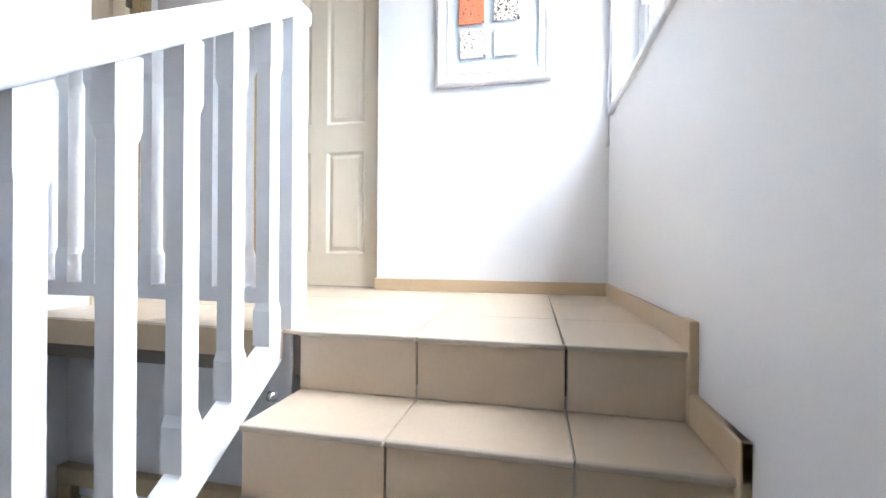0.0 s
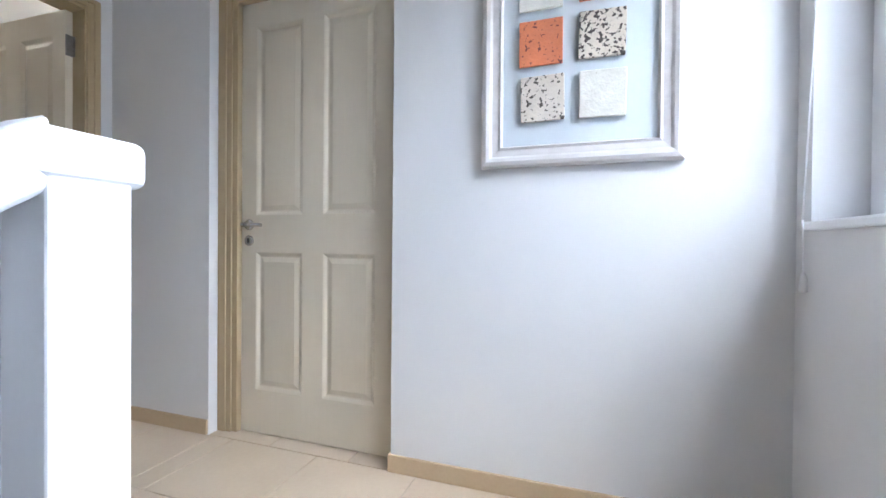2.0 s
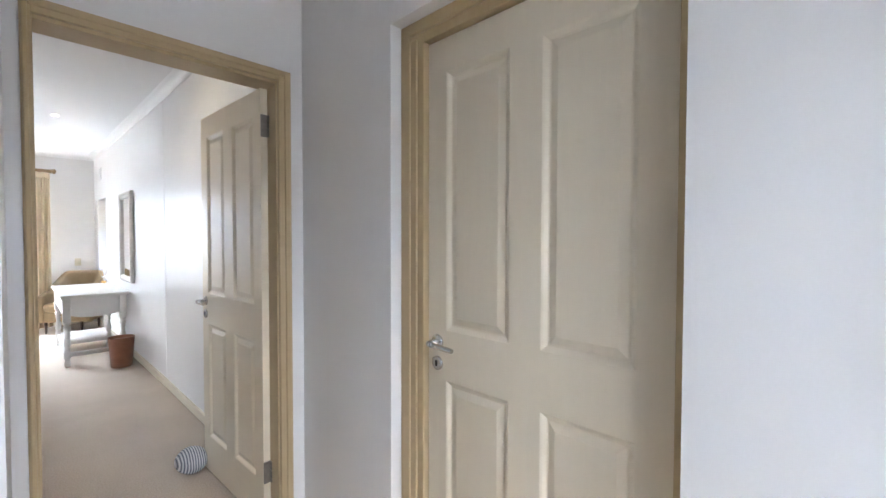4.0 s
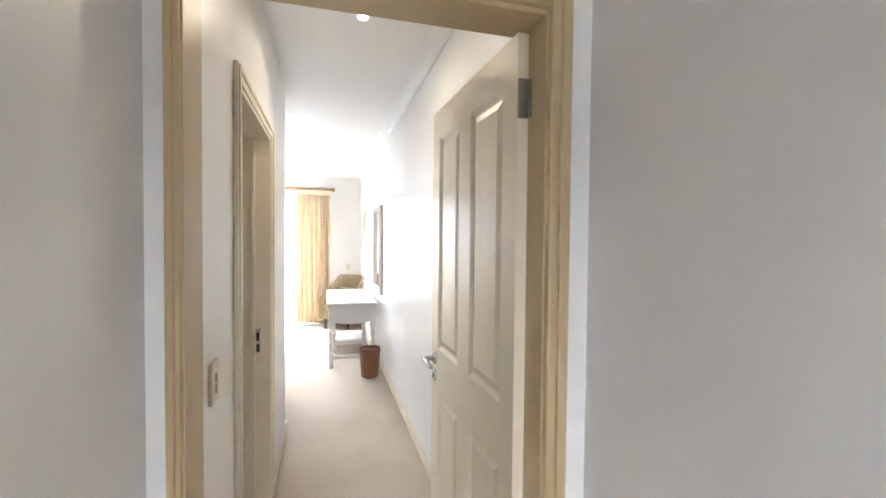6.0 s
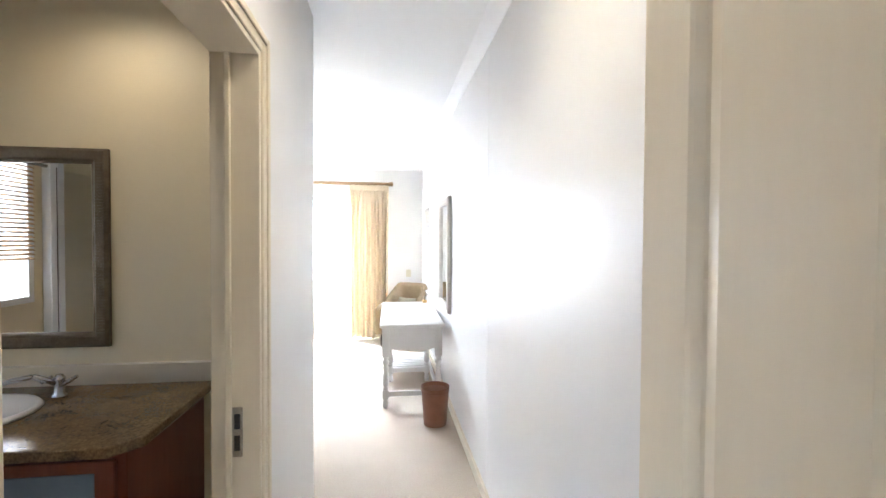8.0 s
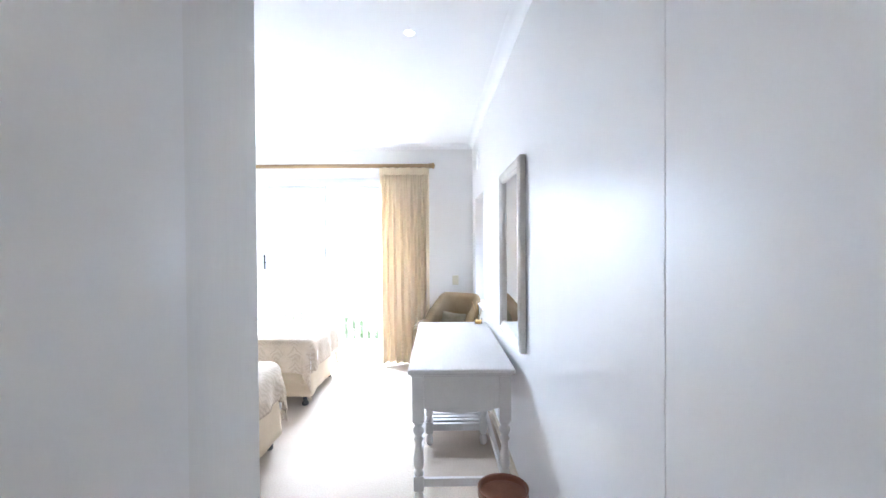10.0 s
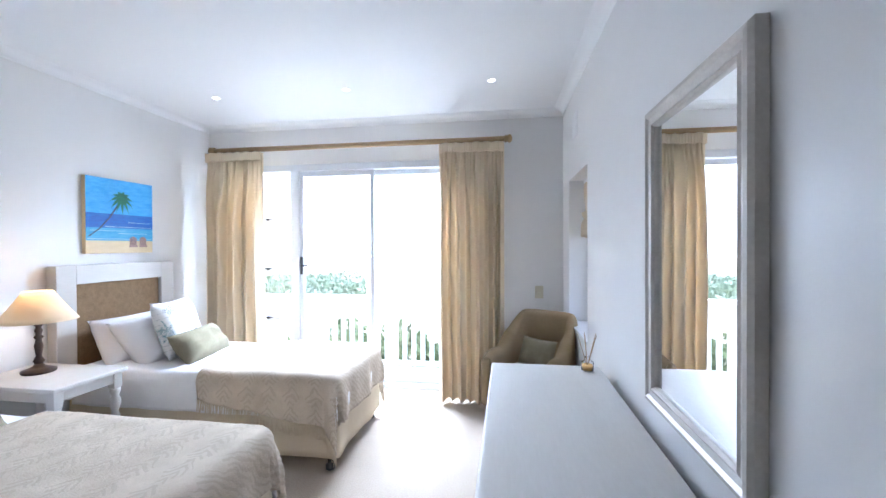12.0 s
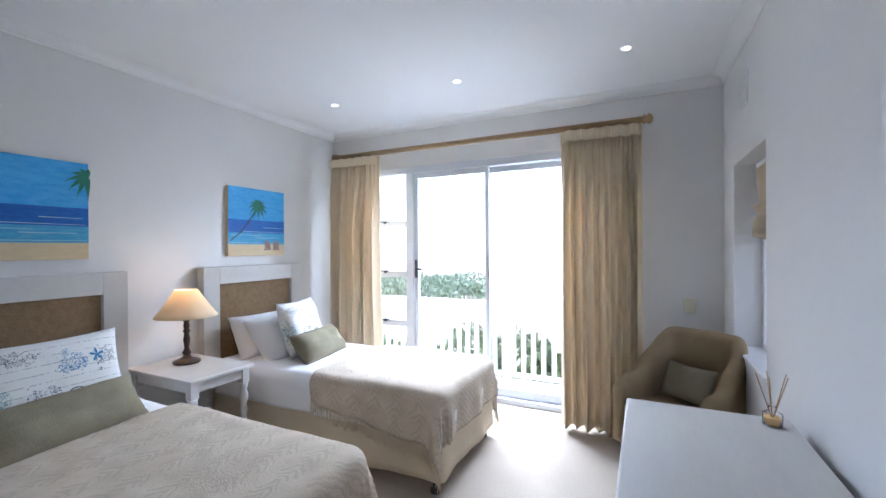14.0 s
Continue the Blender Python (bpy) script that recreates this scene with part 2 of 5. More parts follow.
wall("floor_landing", [(-1.225, -2.925, -0.14, 0.0, -0.70, -0.012), (-0.97, -0.70, -0.14, 0.0, 0.05, -0.012), (0, -1.61, -0.06, 0.26, -0.66, -0.012)], GROUT,
     "landing floor slab with dark grout joints", "floor")
wall("ceiling_landing", [(-5.2, -2.925, CZ, 0.05, 0.12, CZ + 0.1)], CEIL, "smooth white landing ceiling", "ceiling")

NSTEP, RISE, GO = 8, 0.175, 0.253
stairs = thing("staircase", (0, 0, 0), "beige tiled staircase with dark grout joints", "staircase", kind="structure")
bm = bm_new()
for k in range(1, NSTEP + 1):
    box(bm, -1.225 - k * GO, -2.925, -RISE * k - 0.35, -1.225 - (k - 1) * GO + (0.25 if k < NSTEP else 0), -1.84, -RISE * k - 0.012)
part("concrete_flight", bm, WALL, stairs, "white plastered stair underside")
wall("stair_foot", [(-5.2, -2.925, -3.0, -1.225 - NSTEP * GO, -1.80, -RISE * NSTEP - 0.2)], TILE, "lower half landing of the stairs", "floor")

# skirtings
sk = thing("skirting_landing", (0, 0, 0), "ochre tile skirting along the landing walls", "skirting", kind="structure")
for nm, b in (("skirting_board", (-0.014, -2.925, 0, 0, -1.605, 0.07)), ("skirting_board", (-0.014, -0.66, 0, 0.0, 0, 0.07)),
              ("skirting_board", (-1.26, -2.925, 0, -0.014, -2.911, 0.07)), ("skirting_return", (-0.014, -1.61, 0, 0.06, -1.6, 0.07)),
              ("skirting_board", (-0.97, -0.70, 0, -0.956, 0.0, 0.07))):
    part(nm, box(bm_new(), *b, 0.004), SKIRT, sk)
for k in range(1, NSTEP + 1):
    x = -1.247 - (k - 1) * GO
    part("skirting_riser", box(bm_new(), x - 0.02, -2.925, -RISE * k, x + 0.055, -2.903, -RISE * (k - 1) + 0.078, 0.004), SKIRT, sk)
    part("skirting_board", box(bm_new(), x - GO - 0.02, -2.925, -RISE * k, x - 0.015, -2.904, -RISE * k + 0.078, 0.004), SKIRT, sk)

# window on the stairs
def window_frame_parts(w, x0, x1, z0, z1, y, split_x, split_z):
    f = 0.055
    for b in ((x0, y - 0.05, z0, x0 + f, y, z1), (x1 - f, y - 0.05, z0, x1, y, z1), (x0 + f, y - 0.05, z0, x1 - f, y, z0 + f), (x0 + f, y - 0.05, z1 - f, x1 - f, y, z1)):
        part("window_frame", box(bm_new(), *b, 0.004), WHITE, w)
    part("mullion", box(bm_new(), split_x - 0.03, y - 0.045, z0 + f, split_x + 0.03, y - 0.005, z1 - f, 0.004), WHITE, w)
    part("transom", box(bm_new(), x0 + f, y - 0.045, split_z - 0.03, x1 - f, y - 0.006, split_z + 0.03, 0.004), WHITE, w)
    p = part("pane", box(bm_new(), x0 + f, y - 0.03, z0 + f, x1 - f, y - 0.024, z1 - f), GLASS, w)
    p.visible_shadow = False

win = thing("window_1", (0, 0, 0), "white painted casement window above the stairs", "window", kind="structure")
window_frame_parts(win, -1.698, -0.2, 0.975, 2.148, -3.06, -0.66, 1.28)
part("mullion", box(bm_new(), -1.20, -3.105, 1.03, -1.14, -3.065, 2.093, 0.004), WHITE, win)
part("window_frame", box(bm_new(), -0.2, -3.12, 0.975, -0.087, -3.05, 2.148, 0.004), WHITE, win)
part("window_sill", box(bm_new(), -1.71, -3.06, 0.95, -0.075, -2.905, 0.975, 0.006), WHITE, win, "white painted sill")

# stair balustrade
def baluster(bm, x, y, z0, z1, w=0.054):
    # square ends with a slimmer chamfered middle
    n = w * 0.41
    hexes = [(z0, z0 + 0.1, w / 2, w / 2), (z0 + 0.1, z0 + 0.125, w / 2, n), (z0 + 0.125, z1 - 0.165, n, n), (z1 - 0.165, z1 - 0.14, n, w / 2), (z1 - 0.14, z1, w / 2, w / 2)]
    for a, b, r, s in hexes:
        hexa(bm, [(x - r, y - r, a), (x + r, y - r, a), (x + r, y + r, a), (x - r, y + r, a)], [(x - s, y - s, b), (x + s, y - s, b), (x + s, y + s, b), (x - s, y + s, b)])
    bmesh.ops.remove_doubles(bm, verts=bm.verts[:], dist=0.0005)
    return bm

bal = thing("stair_balustrade", (-1.211, -1.775, -0.04), "white painted timber stair balustrade with a newel post", "balustrade")
def local(b):
    return [b[0] + 1.2, b[1] + 1.74, b[2], b[3] + 1.2, b[4] + 1.74, b[5]]
part("newel_post", box(bm_new(), *local((-1.222, -1.785, -0.40, -1.138, -1.705, 1.02)), 0.004), WHITE, bal)
SL = RISE / GO
def sloped(bm, xa, xb, y0, y1, za0, za1, sl=SL, x_ref=-1.2, bev=0.0):
    lo = [(xa + 1.2, y0 + 1.74, za0 + (xa - x_ref) * sl), (xb + 1.2, y0 + 1.74, za0 + (xb - x_ref) * sl), (xb + 1.2, y1 + 1.74, za0 + (xb - x_ref) * sl), (xa + 1.2, y1 + 1.74, za0 + (xa - x_ref) * sl)]
    hi = [(p[0], p[1], p[2] + za1 - za0) for p in lo]
    hexa(bm, lo, hi)
    if bev:
        bmesh.ops.bevel(bm, geom=bm.edges[:], offset=bev, segments=3, affect="EDGES", profile=0.5)
    return bm
part("handrail", sloped(bm_new(), -4.0, -1.215, -1.785, -1.71, 1.005, 1.085, SL, bev=0.012), WHITE, bal)
part("handrail_end", box(bm_new(), *local((-1.235, -1.79, 1.005, -1.12, -1.70, 1.062)), 0.014, 3), WHITE, bal)
part("bottom_rail", sloped(bm_new(), -4.0, -1.245, -1.765, -1.72, -0.02, 0.075), WHITE, bal)
for i in range(18):
    x = -1.28 - i * 0.15
    z0, z1 = 0.06 + (x + 1.2) * SL, 1.015 + (x + 1.2) * SL
    part("baluster", baluster(bm_new(), x + 1.2, 0, z0, z1), WHITE, bal)
bm = bm_new(); rod(bm, (-1.31 + 1.2, -0.03, -0.134), (-1.31 + 1.2, -0.05, -0.134), 0.014)
part("bolt", bm, STEEL, bal, "small steel fixing bolt")

lb = thing("landing_balustrade", (-1.205, -1.735, -0.01), "white painted timber balustrade along the landing edge", "balustrade")
part("handrail", box(bm_new(), -0.035, 0.02, 0.955, 0.035, 1.034, 1.02, 0.012, 3), WHITE, lb)
part("bottom_rail", box(bm_new(), -0.022, 0.0, 0.085, 0.022, 1.034, 0.135, 0.004), WHITE, lb)
for i in range(8):
    part("baluster", baluster(bm_new(), 0, 0.11 + i * 0.118, 0.13, 0.97), WHITE, lb)
part("end_post", box(bm_new(), -0.04, 0.975, -0.35, 0.04, 1.033, 0.96, 0.004), WHITE, lb)
wall("trim_landing_edge", [(-1.262, -1.80, -0.085, -1.249, -0.70, -0.002)], SKIRT, "ochre tiled edge strip of the landing slab", "trim")
low = thing("door_lower", (-1.06, -1.15, -2.75), "ochre framed doorway on the floor below", "doorway", kind="structure")
for b in ((-0.03, -0.46, 0, 0.02, -0.39, 2.06), (-0.03, 0.39, 0, 0.02, 0.46, 2.06), (-0.03, -0.46, 2.06, 0.02, 0.46, 2.13)):
    part("door_frame", box(bm_new(), *b, 0.006), FRAMEP, low)
part("leaf", box(bm_new(), 0.03, -0.39, 0, 0.07, 0.39, 2.06, 0.003), DOORP, low)

# landing picture
pic = thing("framed_artwork", (-0.002, -2.30, 1.18), "silver-white framed artwork with stone squares behind glass", "picture")
PW, PH = 0.327, 0.88
def frame_ring(bm, w, z0, z1, steps, axis=-1):
    """Mitred picture frame: steps of (inset, proud)."""
    def pts(i, d):
        return [(axis * d, -w + i, z0 + i), (axis * d, w - i, z0 + i), (axis * d, w - i, z1 - i), (axis * d, -w + i, z1 - i)]
    rings = [[bm.verts.new(p) for p in pts(i, d)] for i, d in steps]
    for a, b in zip(rings, rings[1:]):
        for k in range(4):
            bm.faces.new((a[k], a[(k + 1) % 4], b[(k + 1) % 4], b[k]))
    bmesh.ops.recalc_face_normals(bm, faces=bm.faces[:])
    return bm
part("frame", frame_ring(bm_new(), PW, 0, PH, ((0, 0), (0, 0.022), (0.008, 0.03), (0.02, 0.034), (0.032, 0.03), (0.04, 0.022), (0.062, 0.018), (0.07, 0.024), (0.076, 0.012), (0.076, 0.0))), PICFRAME, pic)
part("backing", box(bm_new(), -0.006, -PW + 0.076, 0.076, 0, PW - 0.076, PH - 0.076), mat("grey_blue_mount", (0.60, 0.64, 0.66), 0.6, (0.57, 0.61, 0.63)), pic)

def stone(name, base, spots, amount):
    m = mat(name, base, 0.6, tuple(v * 0.85 for v in base), 18, 120, 0.5, 60)
    n, l = m.node_tree.nodes, m.node_tree.links
    t, r, mx = n.new("ShaderNodeTexNoise"), n.new("ShaderNodeValToRGB"), n.new("ShaderNodeMix")
    t.inputs["Scale"].default_value, t.inputs["Detail"].default_value = 75, 6
    l.new(n["Texture Coordinate"].outputs["Object"], t.inputs["Vector"])
    r.color_ramp.elements[0].position, r.color_ramp.elements[1].position = amount, amount + 0.03
    l.new(t.outputs[0], r.inputs[0])
    mx.data_type = "RGBA"
    b = n["Principled BSDF"]
    l.new(r.outputs[0], mx.inputs[0])
    l.new(b.inputs["Base Color"].links[0].from_socket, mx.inputs[6])
    mx.inputs[7].default_value = (*spots, 1)
    l.new(mx.outputs[2], b.inputs["Base Color"])
    return m
OR = stone("orange_stone", (0.62, 0.2, 0.09), (0.16, 0.05, 0.04), 0.6)
SP = stone("speckled_stone", (0.66, 0.58, 0.47), (0.05, 0.035, 0.03), 0.53)
SP2 = stone("veined_stone", (0.68, 0.6, 0.5), (0.08, 0.065, 0.05), 0.57)
PL = stone("pale_stone", (0.72, 0.69, 0.6), (0.5, 0.44, 0.33), 0.68)
for y, z, m, lab, tilt in ((-2.181, 1.607, OR, "orange speckled stone square", 0), (-2.38, 1.61, SP, "cream stone square with black specks", 1.5), (-2.188, 1.414, SP2, "cream stone square with dark border specks", -1),
                     (-2.383, 1.412, PL, "pale plain stone square", 1), (-2.18, 1.80, PL, "pale plain stone square", 0), (-2.38, 1.805, OR, "orange speckled stone square", 0)):
    bm = box(bm_new(), -0.01, -0.074, -0.079, 0.0, 0.074, 0.079, 0.003)
    o = part("stone_square", bm, m, pic, lab)
    o.matrix_local = pose(-0.014, y + 2.30, z - 1.18, tilt, 0, 0)
part("wall_hook", box(bm_new(), -0.02, 0.0, 0.0, 0.0, 0.01, 0.01), STEEL, pic)
bc = thing("blind_cord", (-0.1, -2.925, 0.80), "white blind cord with a toggle hanging past the sill", "blind cord")
bm = bm_new(); rod(bm, (0, -0.02, 1.34), (0, 0.026, 0.18), 0.0022, 6); rod(bm, (0, 0.026, 0.18), (0, 0.022, 0.02), 0.0022, 6)
part("cord", bm, WHITE, bc)
part("toggle", lathe(bm_new(), [(0.006, -0.02), (0.011, -0.015), (0.008, 0.02), (0.004, 0.035)], (0, 0.022, 0), 12), WHITE, bc)
part("window_catch", lathe(bm_new(), [(0.014, 0), (0.014, 0.01), (0.008, 0.014), (0.012, 0.03)], m=pose(-0.25, -3.055, 1.42, -90, 0, 0)), WHITE, win, "white window catch")

# ---- doors ----
def panel_face(bm, w, h, y, s, panels):
    xs = sorted({0, w, *[v for p in panels for v in (p[0], p[2])]})
    zs = sorted({0, h, *[v for p in panels for v in (p[1], p[3])]})
    def hole(xa, za):
        return any(p[0] - 1e-6 <= xa < p[2] - 1e-6 and p[1] - 1e-6 <= za < p[3] - 1e-6 for p in panels)
    for xa, xb in zip(xs, xs[1:]):
        for za, zb in zip(zs, zs[1:]):
            if not hole(xa, za):
                bm.faces.new([bm.verts.new(p) for p in ((xa, y, za), (xb, y, za), (xb, y, zb), (xa, y, zb))])
    for p in panels:
        rings = []
        for i, d in ((0, 0), (0.006, 0.003), (0.016, 0.011), (0.022, 0.012), (0.045, 0.004), (0.048, 0.004)):
            rings.append([bm.verts.new(q) for q in ((p[0] + i, y - s * d, p[1] + i), (p[2] - i, y - s * d, p[1] + i), (p[2] - i, y - s * d, p[3] - i), (p[0] + i, y - s * d, p[3] - i))])
        for a, b in zip(rings, rings[1:]):
            for k in range(4):
                bm.faces.new((a[k], a[(k + 1) % 4], b[(k + 1) % 4], b[k]))
        bm.faces.new(rings[-1])


def handle_parts(parent, x, z, y, s, d):
    """Lever handle with a rose and a keyhole plate; s: side the face looks to, d: way the lever points."""
    h = part("handle", lathe(bm_new(), [(0.026, 0), (0.026, 0.006), (0.022, 0.009), (0.011, 0.01), (0.011, 0.045), (0.009, 0.05)], m=pose(x, y, z, -90 * s, 0, 0)), STEEL, parent, "brushed steel lever handle", smooth=False)
    bm = bm_new()
    rod(bm, (x, y + s * 0.044, z), (x + d * 0.02, y + s * 0.052, z), 0.01)
    rod(bm, (x + d * 0.012, y + s * 0.05, z), (x + d * 0.115, y + s * 0.052, z - 0.004), 0.0105, r2=0.008)
    part("lever", bm, STEEL, h)
    k = part("keyhole_plate", lathe(bm_new(), [(0.025, 0), (0.025, 0.005), (0.02, 0.008)], m=pose(x, y, z - 0.075, -90 * s, 0, 0)), STEEL, parent, "round steel keyhole plate")
    part("keyhole", box(bm_new(), x - 0.004, y + s * 0.007, z - 0.085, x + 0.004, y + s * 0.0095, z - 0.065), BLACK, k)


def door_leaf(parent, w, h, t=0.04):
    panels = [(0.085, 0.205, w / 2 - 0.055, 0.855), (w / 2 + 0.055, 0.205, w - 0.085, 0.855), (0.085, 1.03, w / 2 - 0.055, h - 0.115), (w / 2 + 0.055, 1.03, w - 0.085, h - 0.115)]
    bm = bm_new()
    panel_face(bm, w, h, t / 2, 1, panels)
    panel_face(bm, w, h, -t / 2, -1, panels)
    for q in (((0, -t / 2, 0), (0, t / 2, 0), (0, t / 2, h), (0, -t / 2, h)), ((w, -t / 2, 0), (w, t / 2, 0), (w, t / 2, h), (w, -t / 2, h)),
              ((0, -t / 2, h), (w, -t / 2, h), (w, t / 2, h), (0, t / 2, h)), ((0, -t / 2, 0), (w, -t / 2, 0), (w, t / 2, 0), (0, t / 2, 0))):
        bm.faces.new([bm.verts.new(p) for p in q])
    bmesh.ops.remove_doubles(bm, verts=bm.verts[:], dist=0.0002)
    bmesh.ops.recalc_face_normals(bm, faces=bm.faces[:])
    return part("leaf", bm, DOORP, parent, "cream painted four-panel leaf")


def hinge(parent, x, y, z):
    bm = box(bm_new(), x - 0.004, y - 0.035, z - 0.05, x + 0.004, y + 0.035, z + 0.05, 0.001)
    for i in range(5):
        rod(bm, (x - 0.008, y, z - 0.05 + i * 0.02 + 0.001), (x - 0.008, y, z - 0.05 + i * 0.02 + 0.019), 0.008, 10)
    part("hinge", bm, HINGE, parent, "dull steel butt hinge")


# door 2, closed, lock towards +y
d2 = thing("door_1", (0.102, -0.775, 0.006), "closed cream four-panel door with a steel lever handle", "door", kind="structure", rz=-90)
door_leaf(d2, 0.80, 2.03)
handle_parts(d2, 0.045, 0.985, -0.02, -1, 1)
f2 = thing("door_frame_1", (0, 0, 0), "ochre painted timber frame round the closed door", "door frame", kind="structure")
for b in ((0.06, -0.768, 0, 0.16, -0.66, 2.12), (0.06, -1.61, 0, 0.16, -1.58, 2.12), (0.06, -1.58, 2.042, 0.16, -0.768, 2.12)):
    part("jamb", box(bm_new(), *b, 0.003), FRAMEP, f2)
for b in ((0.045, -0.71, 0, 0.06, -0.663, 2.085), (0.05, -0.74, 0, 0.06, -0.71, 2.06), (0.045, -1.608, 2.075, 0.06, -0.663, 2.118)):
    part("moulding", box(bm_new(), *b, 0.004), FRAMEP, f2)
part("stop", box(bm_new(), 0.13, -1.58, 0, 0.16, -0.768, 0.004), BLACK, f2)

# bedroom door, standing open
bd = thing("door_2", (-0.14, 0.085, 0.008), "cream four-panel bedroom door standing open", "door", kind="structure", rz=92.2)
door_leaf(bd, 0.765, 2.03)
handle_parts(bd, 0.715, 0.985, 0.02, 1, -1)
handle_parts(bd, 0.715, 0.985, -0.02, -1, -1)
for z in (0.25, 1.86):
    hinge(bd, -0.006, -0.014, z)
f3 = thing("door_frame_2", (0, 0, 0), "ochre painted moulded frame round the bedroom doorway", "door frame", kind="structure")
for b in ((-0.92, -0.004, 0, -0.902, 0.124, 2.06), (-0.128, -0.004, 0, -0.11, 0.124, 2.06), (-0.902, -0.004, 2.042, -0.128, 0.124, 2.06)):
    part("jamb", box(bm_new(), *b, 0.002), FRAMEP, f3)
for b in ((-0.932, -0.02, 0, -0.905, 0, 2.105), (-0.122, -0.02, 0, -0.063, 0, 2.105), (-0.908, -0.02, 2.055, -0.122, 0, 2.105),
          (-0.928, -0.028, 0, -0.913, -0.018, 2.097), (-0.097, -0.028, 0, -0.071, -0.018, 2.097), (-0.913, -0.028, 2.075, -0.097, -0.018, 2.097),
          (-0.945, 0.12, 0, -0.908, 0.14, 2.105), (-0.908, 0.12, 2.055, -0.122, 0.14, 2.105)):
    part("architrave", box(bm_new(), *b, 0.005), FRAMEP, f3)
part("plinth_block", box(bm_new(), -0.126, -0.03, 0, -0.058, 0, 0.09, 0.003), SKIRT, f3)
part("threshold", box(bm_new(), -0.9, 0.03, -0.012, -0.13, 0.06, 0.004, 0.002), STEEL, f3)

# ---- structure: corridor, bathroom and bedroom ----
bm = bm_new()
box(bm, 0, 0.13, -0.2, 0.25, 2.600, 2.9)
def skew(y0, y1, z0, z1):
    hexa(bm, [(RX(y0), y0, z0), (0.25, y0, z0), (0.25, y1, z0), (RX(y1), y1, z0)], [(RX(y0), y0, z1), (0.25, y0, z1), (0.25, y1, z1), (RX(y1), y1, z1)])
skew(2.605, 5.80, -0.2, 2.9); skew(5.80, 6.56, 1.94, 2.9); skew(5.80, 6.56, -0.2, 0.75); skew(6.56, 7.12, -0.2, 2.9)
box(bm, 0.0012, 2.600, -0.2, 0.25, 2.605, 2.9)
structure("wall_right_bedroom", bm, WALL, "off-white plaster wall with a fine vertical joint", "wall")
wall("wall_corridor_left", [(-1.07, 0.12, -0.2, -0.95, 0.735, 2.9), (-1.07, 1.61, -0.2, -0.95, 2.53, 2.9), (-1.07, 0.735, 2.06, -0.95, 1.61, 2.9)], WALL,
     "off-white plaster wall of the bedroom entrance passage")
wall("wall_bathroom_back", [(-3.4, 2.44, -0.2, -1.07, 2.55, 2.9), (-3.4, 0.12, -0.2, -3.28, 0.98, 2.9), (-3.4, 1.78, -0.2, -3.28, 2.43, 2.9), (-3.4, 0.98, -0.2, -3.28, 1.78, 1.0), (-3.4, 0.98, 2.2, -3.28, 1.78, 2.9)], BATHW,
     "warm cream bathroom walls with a window opening")
wall("floor_bathroom", [(-3.28, 0.12, -0.1, -1.07, 2.43, 0.0)], TILE, "beige tiled bathroom floor", "floor")
wall("wall_left_bedroom", [(-3.9, 2.55, -0.2, -3.645, 7.1, 2.9)], WALL, "off-white bedroom wall behind the headboards")
wall("wall_window_bedroom", [(-3.645, 6.905, -0.2, -3.22, 7.1, 2.9), (-1.05, 6.905, -0.2, RX(6.905) + 0.0, 7.1, 2.9), (-3.22, 6.905, 2.235, -1.05, 7.1, 2.9)], WALL,
     "light grey-white wall round the sliding doors")
wall("floor_bedroom", [(-1.07, 0.05, -0.12, 0.06, 2.55, 0.0), (-3.645, 2.55, -0.12, 0.06, 6.95, 0.0)], CARPET, "beige cut-pile carpet over the bedroom", "floor")
wall("ceiling_bedroom", [(-3.7, 0.12, CZ, 0.1, 7.0, CZ + 0.1)], CEIL, "smooth white bedroom ceiling", "ceiling")
wd = thing("wardrobe", (-1.05, 2.552, 0), "grey-white painted built-in wardrobe beside the passage", "wardrobe")
part("side_panel", box(bm_new(), -0.022, 0, 0, 0, 0.52, CZ - 0.003, 0.002), WARDP, wd)
part("body", box(bm_new(), -2.58, 0.005, 0.005, -0.024, 0.485, CZ - 0.005), WARDP, wd)
for i in range(4):
    d = part("wardrobe_door", box(bm_new(), -2.57 + i * 0.637, 0.487, 0.06, -2.57 + i * 0.637 + 0.63, 0.507, CZ - 0.08, 0.003), WARDP, wd)
    part("knob", lathe(bm_new(), [(0.012, 0), (0.008, 0.01), (0.016, 0.02), (0.01, 0.03)], m=pose(-2.57 + i * 0.637 + (0.58 if i % 2 == 0 else 0.05), 0.507, 1.0, -90, 0, 0)), STEEL, d)

# cornice and skirting of the bedroom
def cove(bm, a, b, inward, s=0.055):
    a, b, n = Vector(a), Vector(b), Vector(inward)
    prof = [(0, -s), (0.006, -s)] + [(0.006 + (s * 1.3) * (1 - math.cos(t)), -s + (s - 0.004) * math.sin(t)) for t in [k * math.pi / 12 for k in range(1, 7)]] + [(s * 1.3 + 0.012, 0)]
    ra = [bm.verts.new(a + n * i + Vector((0, 0, d))) for i, d in prof]
    rb = [bm.verts.new(b + n * i + Vector((0, 0, d))) for i, d in prof]
    for k in range(len(prof) - 1):
        bm.faces.new((ra[k], ra[k + 1], rb[k + 1], rb[k])).smooth = True
    return bm
co = thing("cornice", (0, 0, 0), "white coved plaster cornice", "cornice", kind="structure")
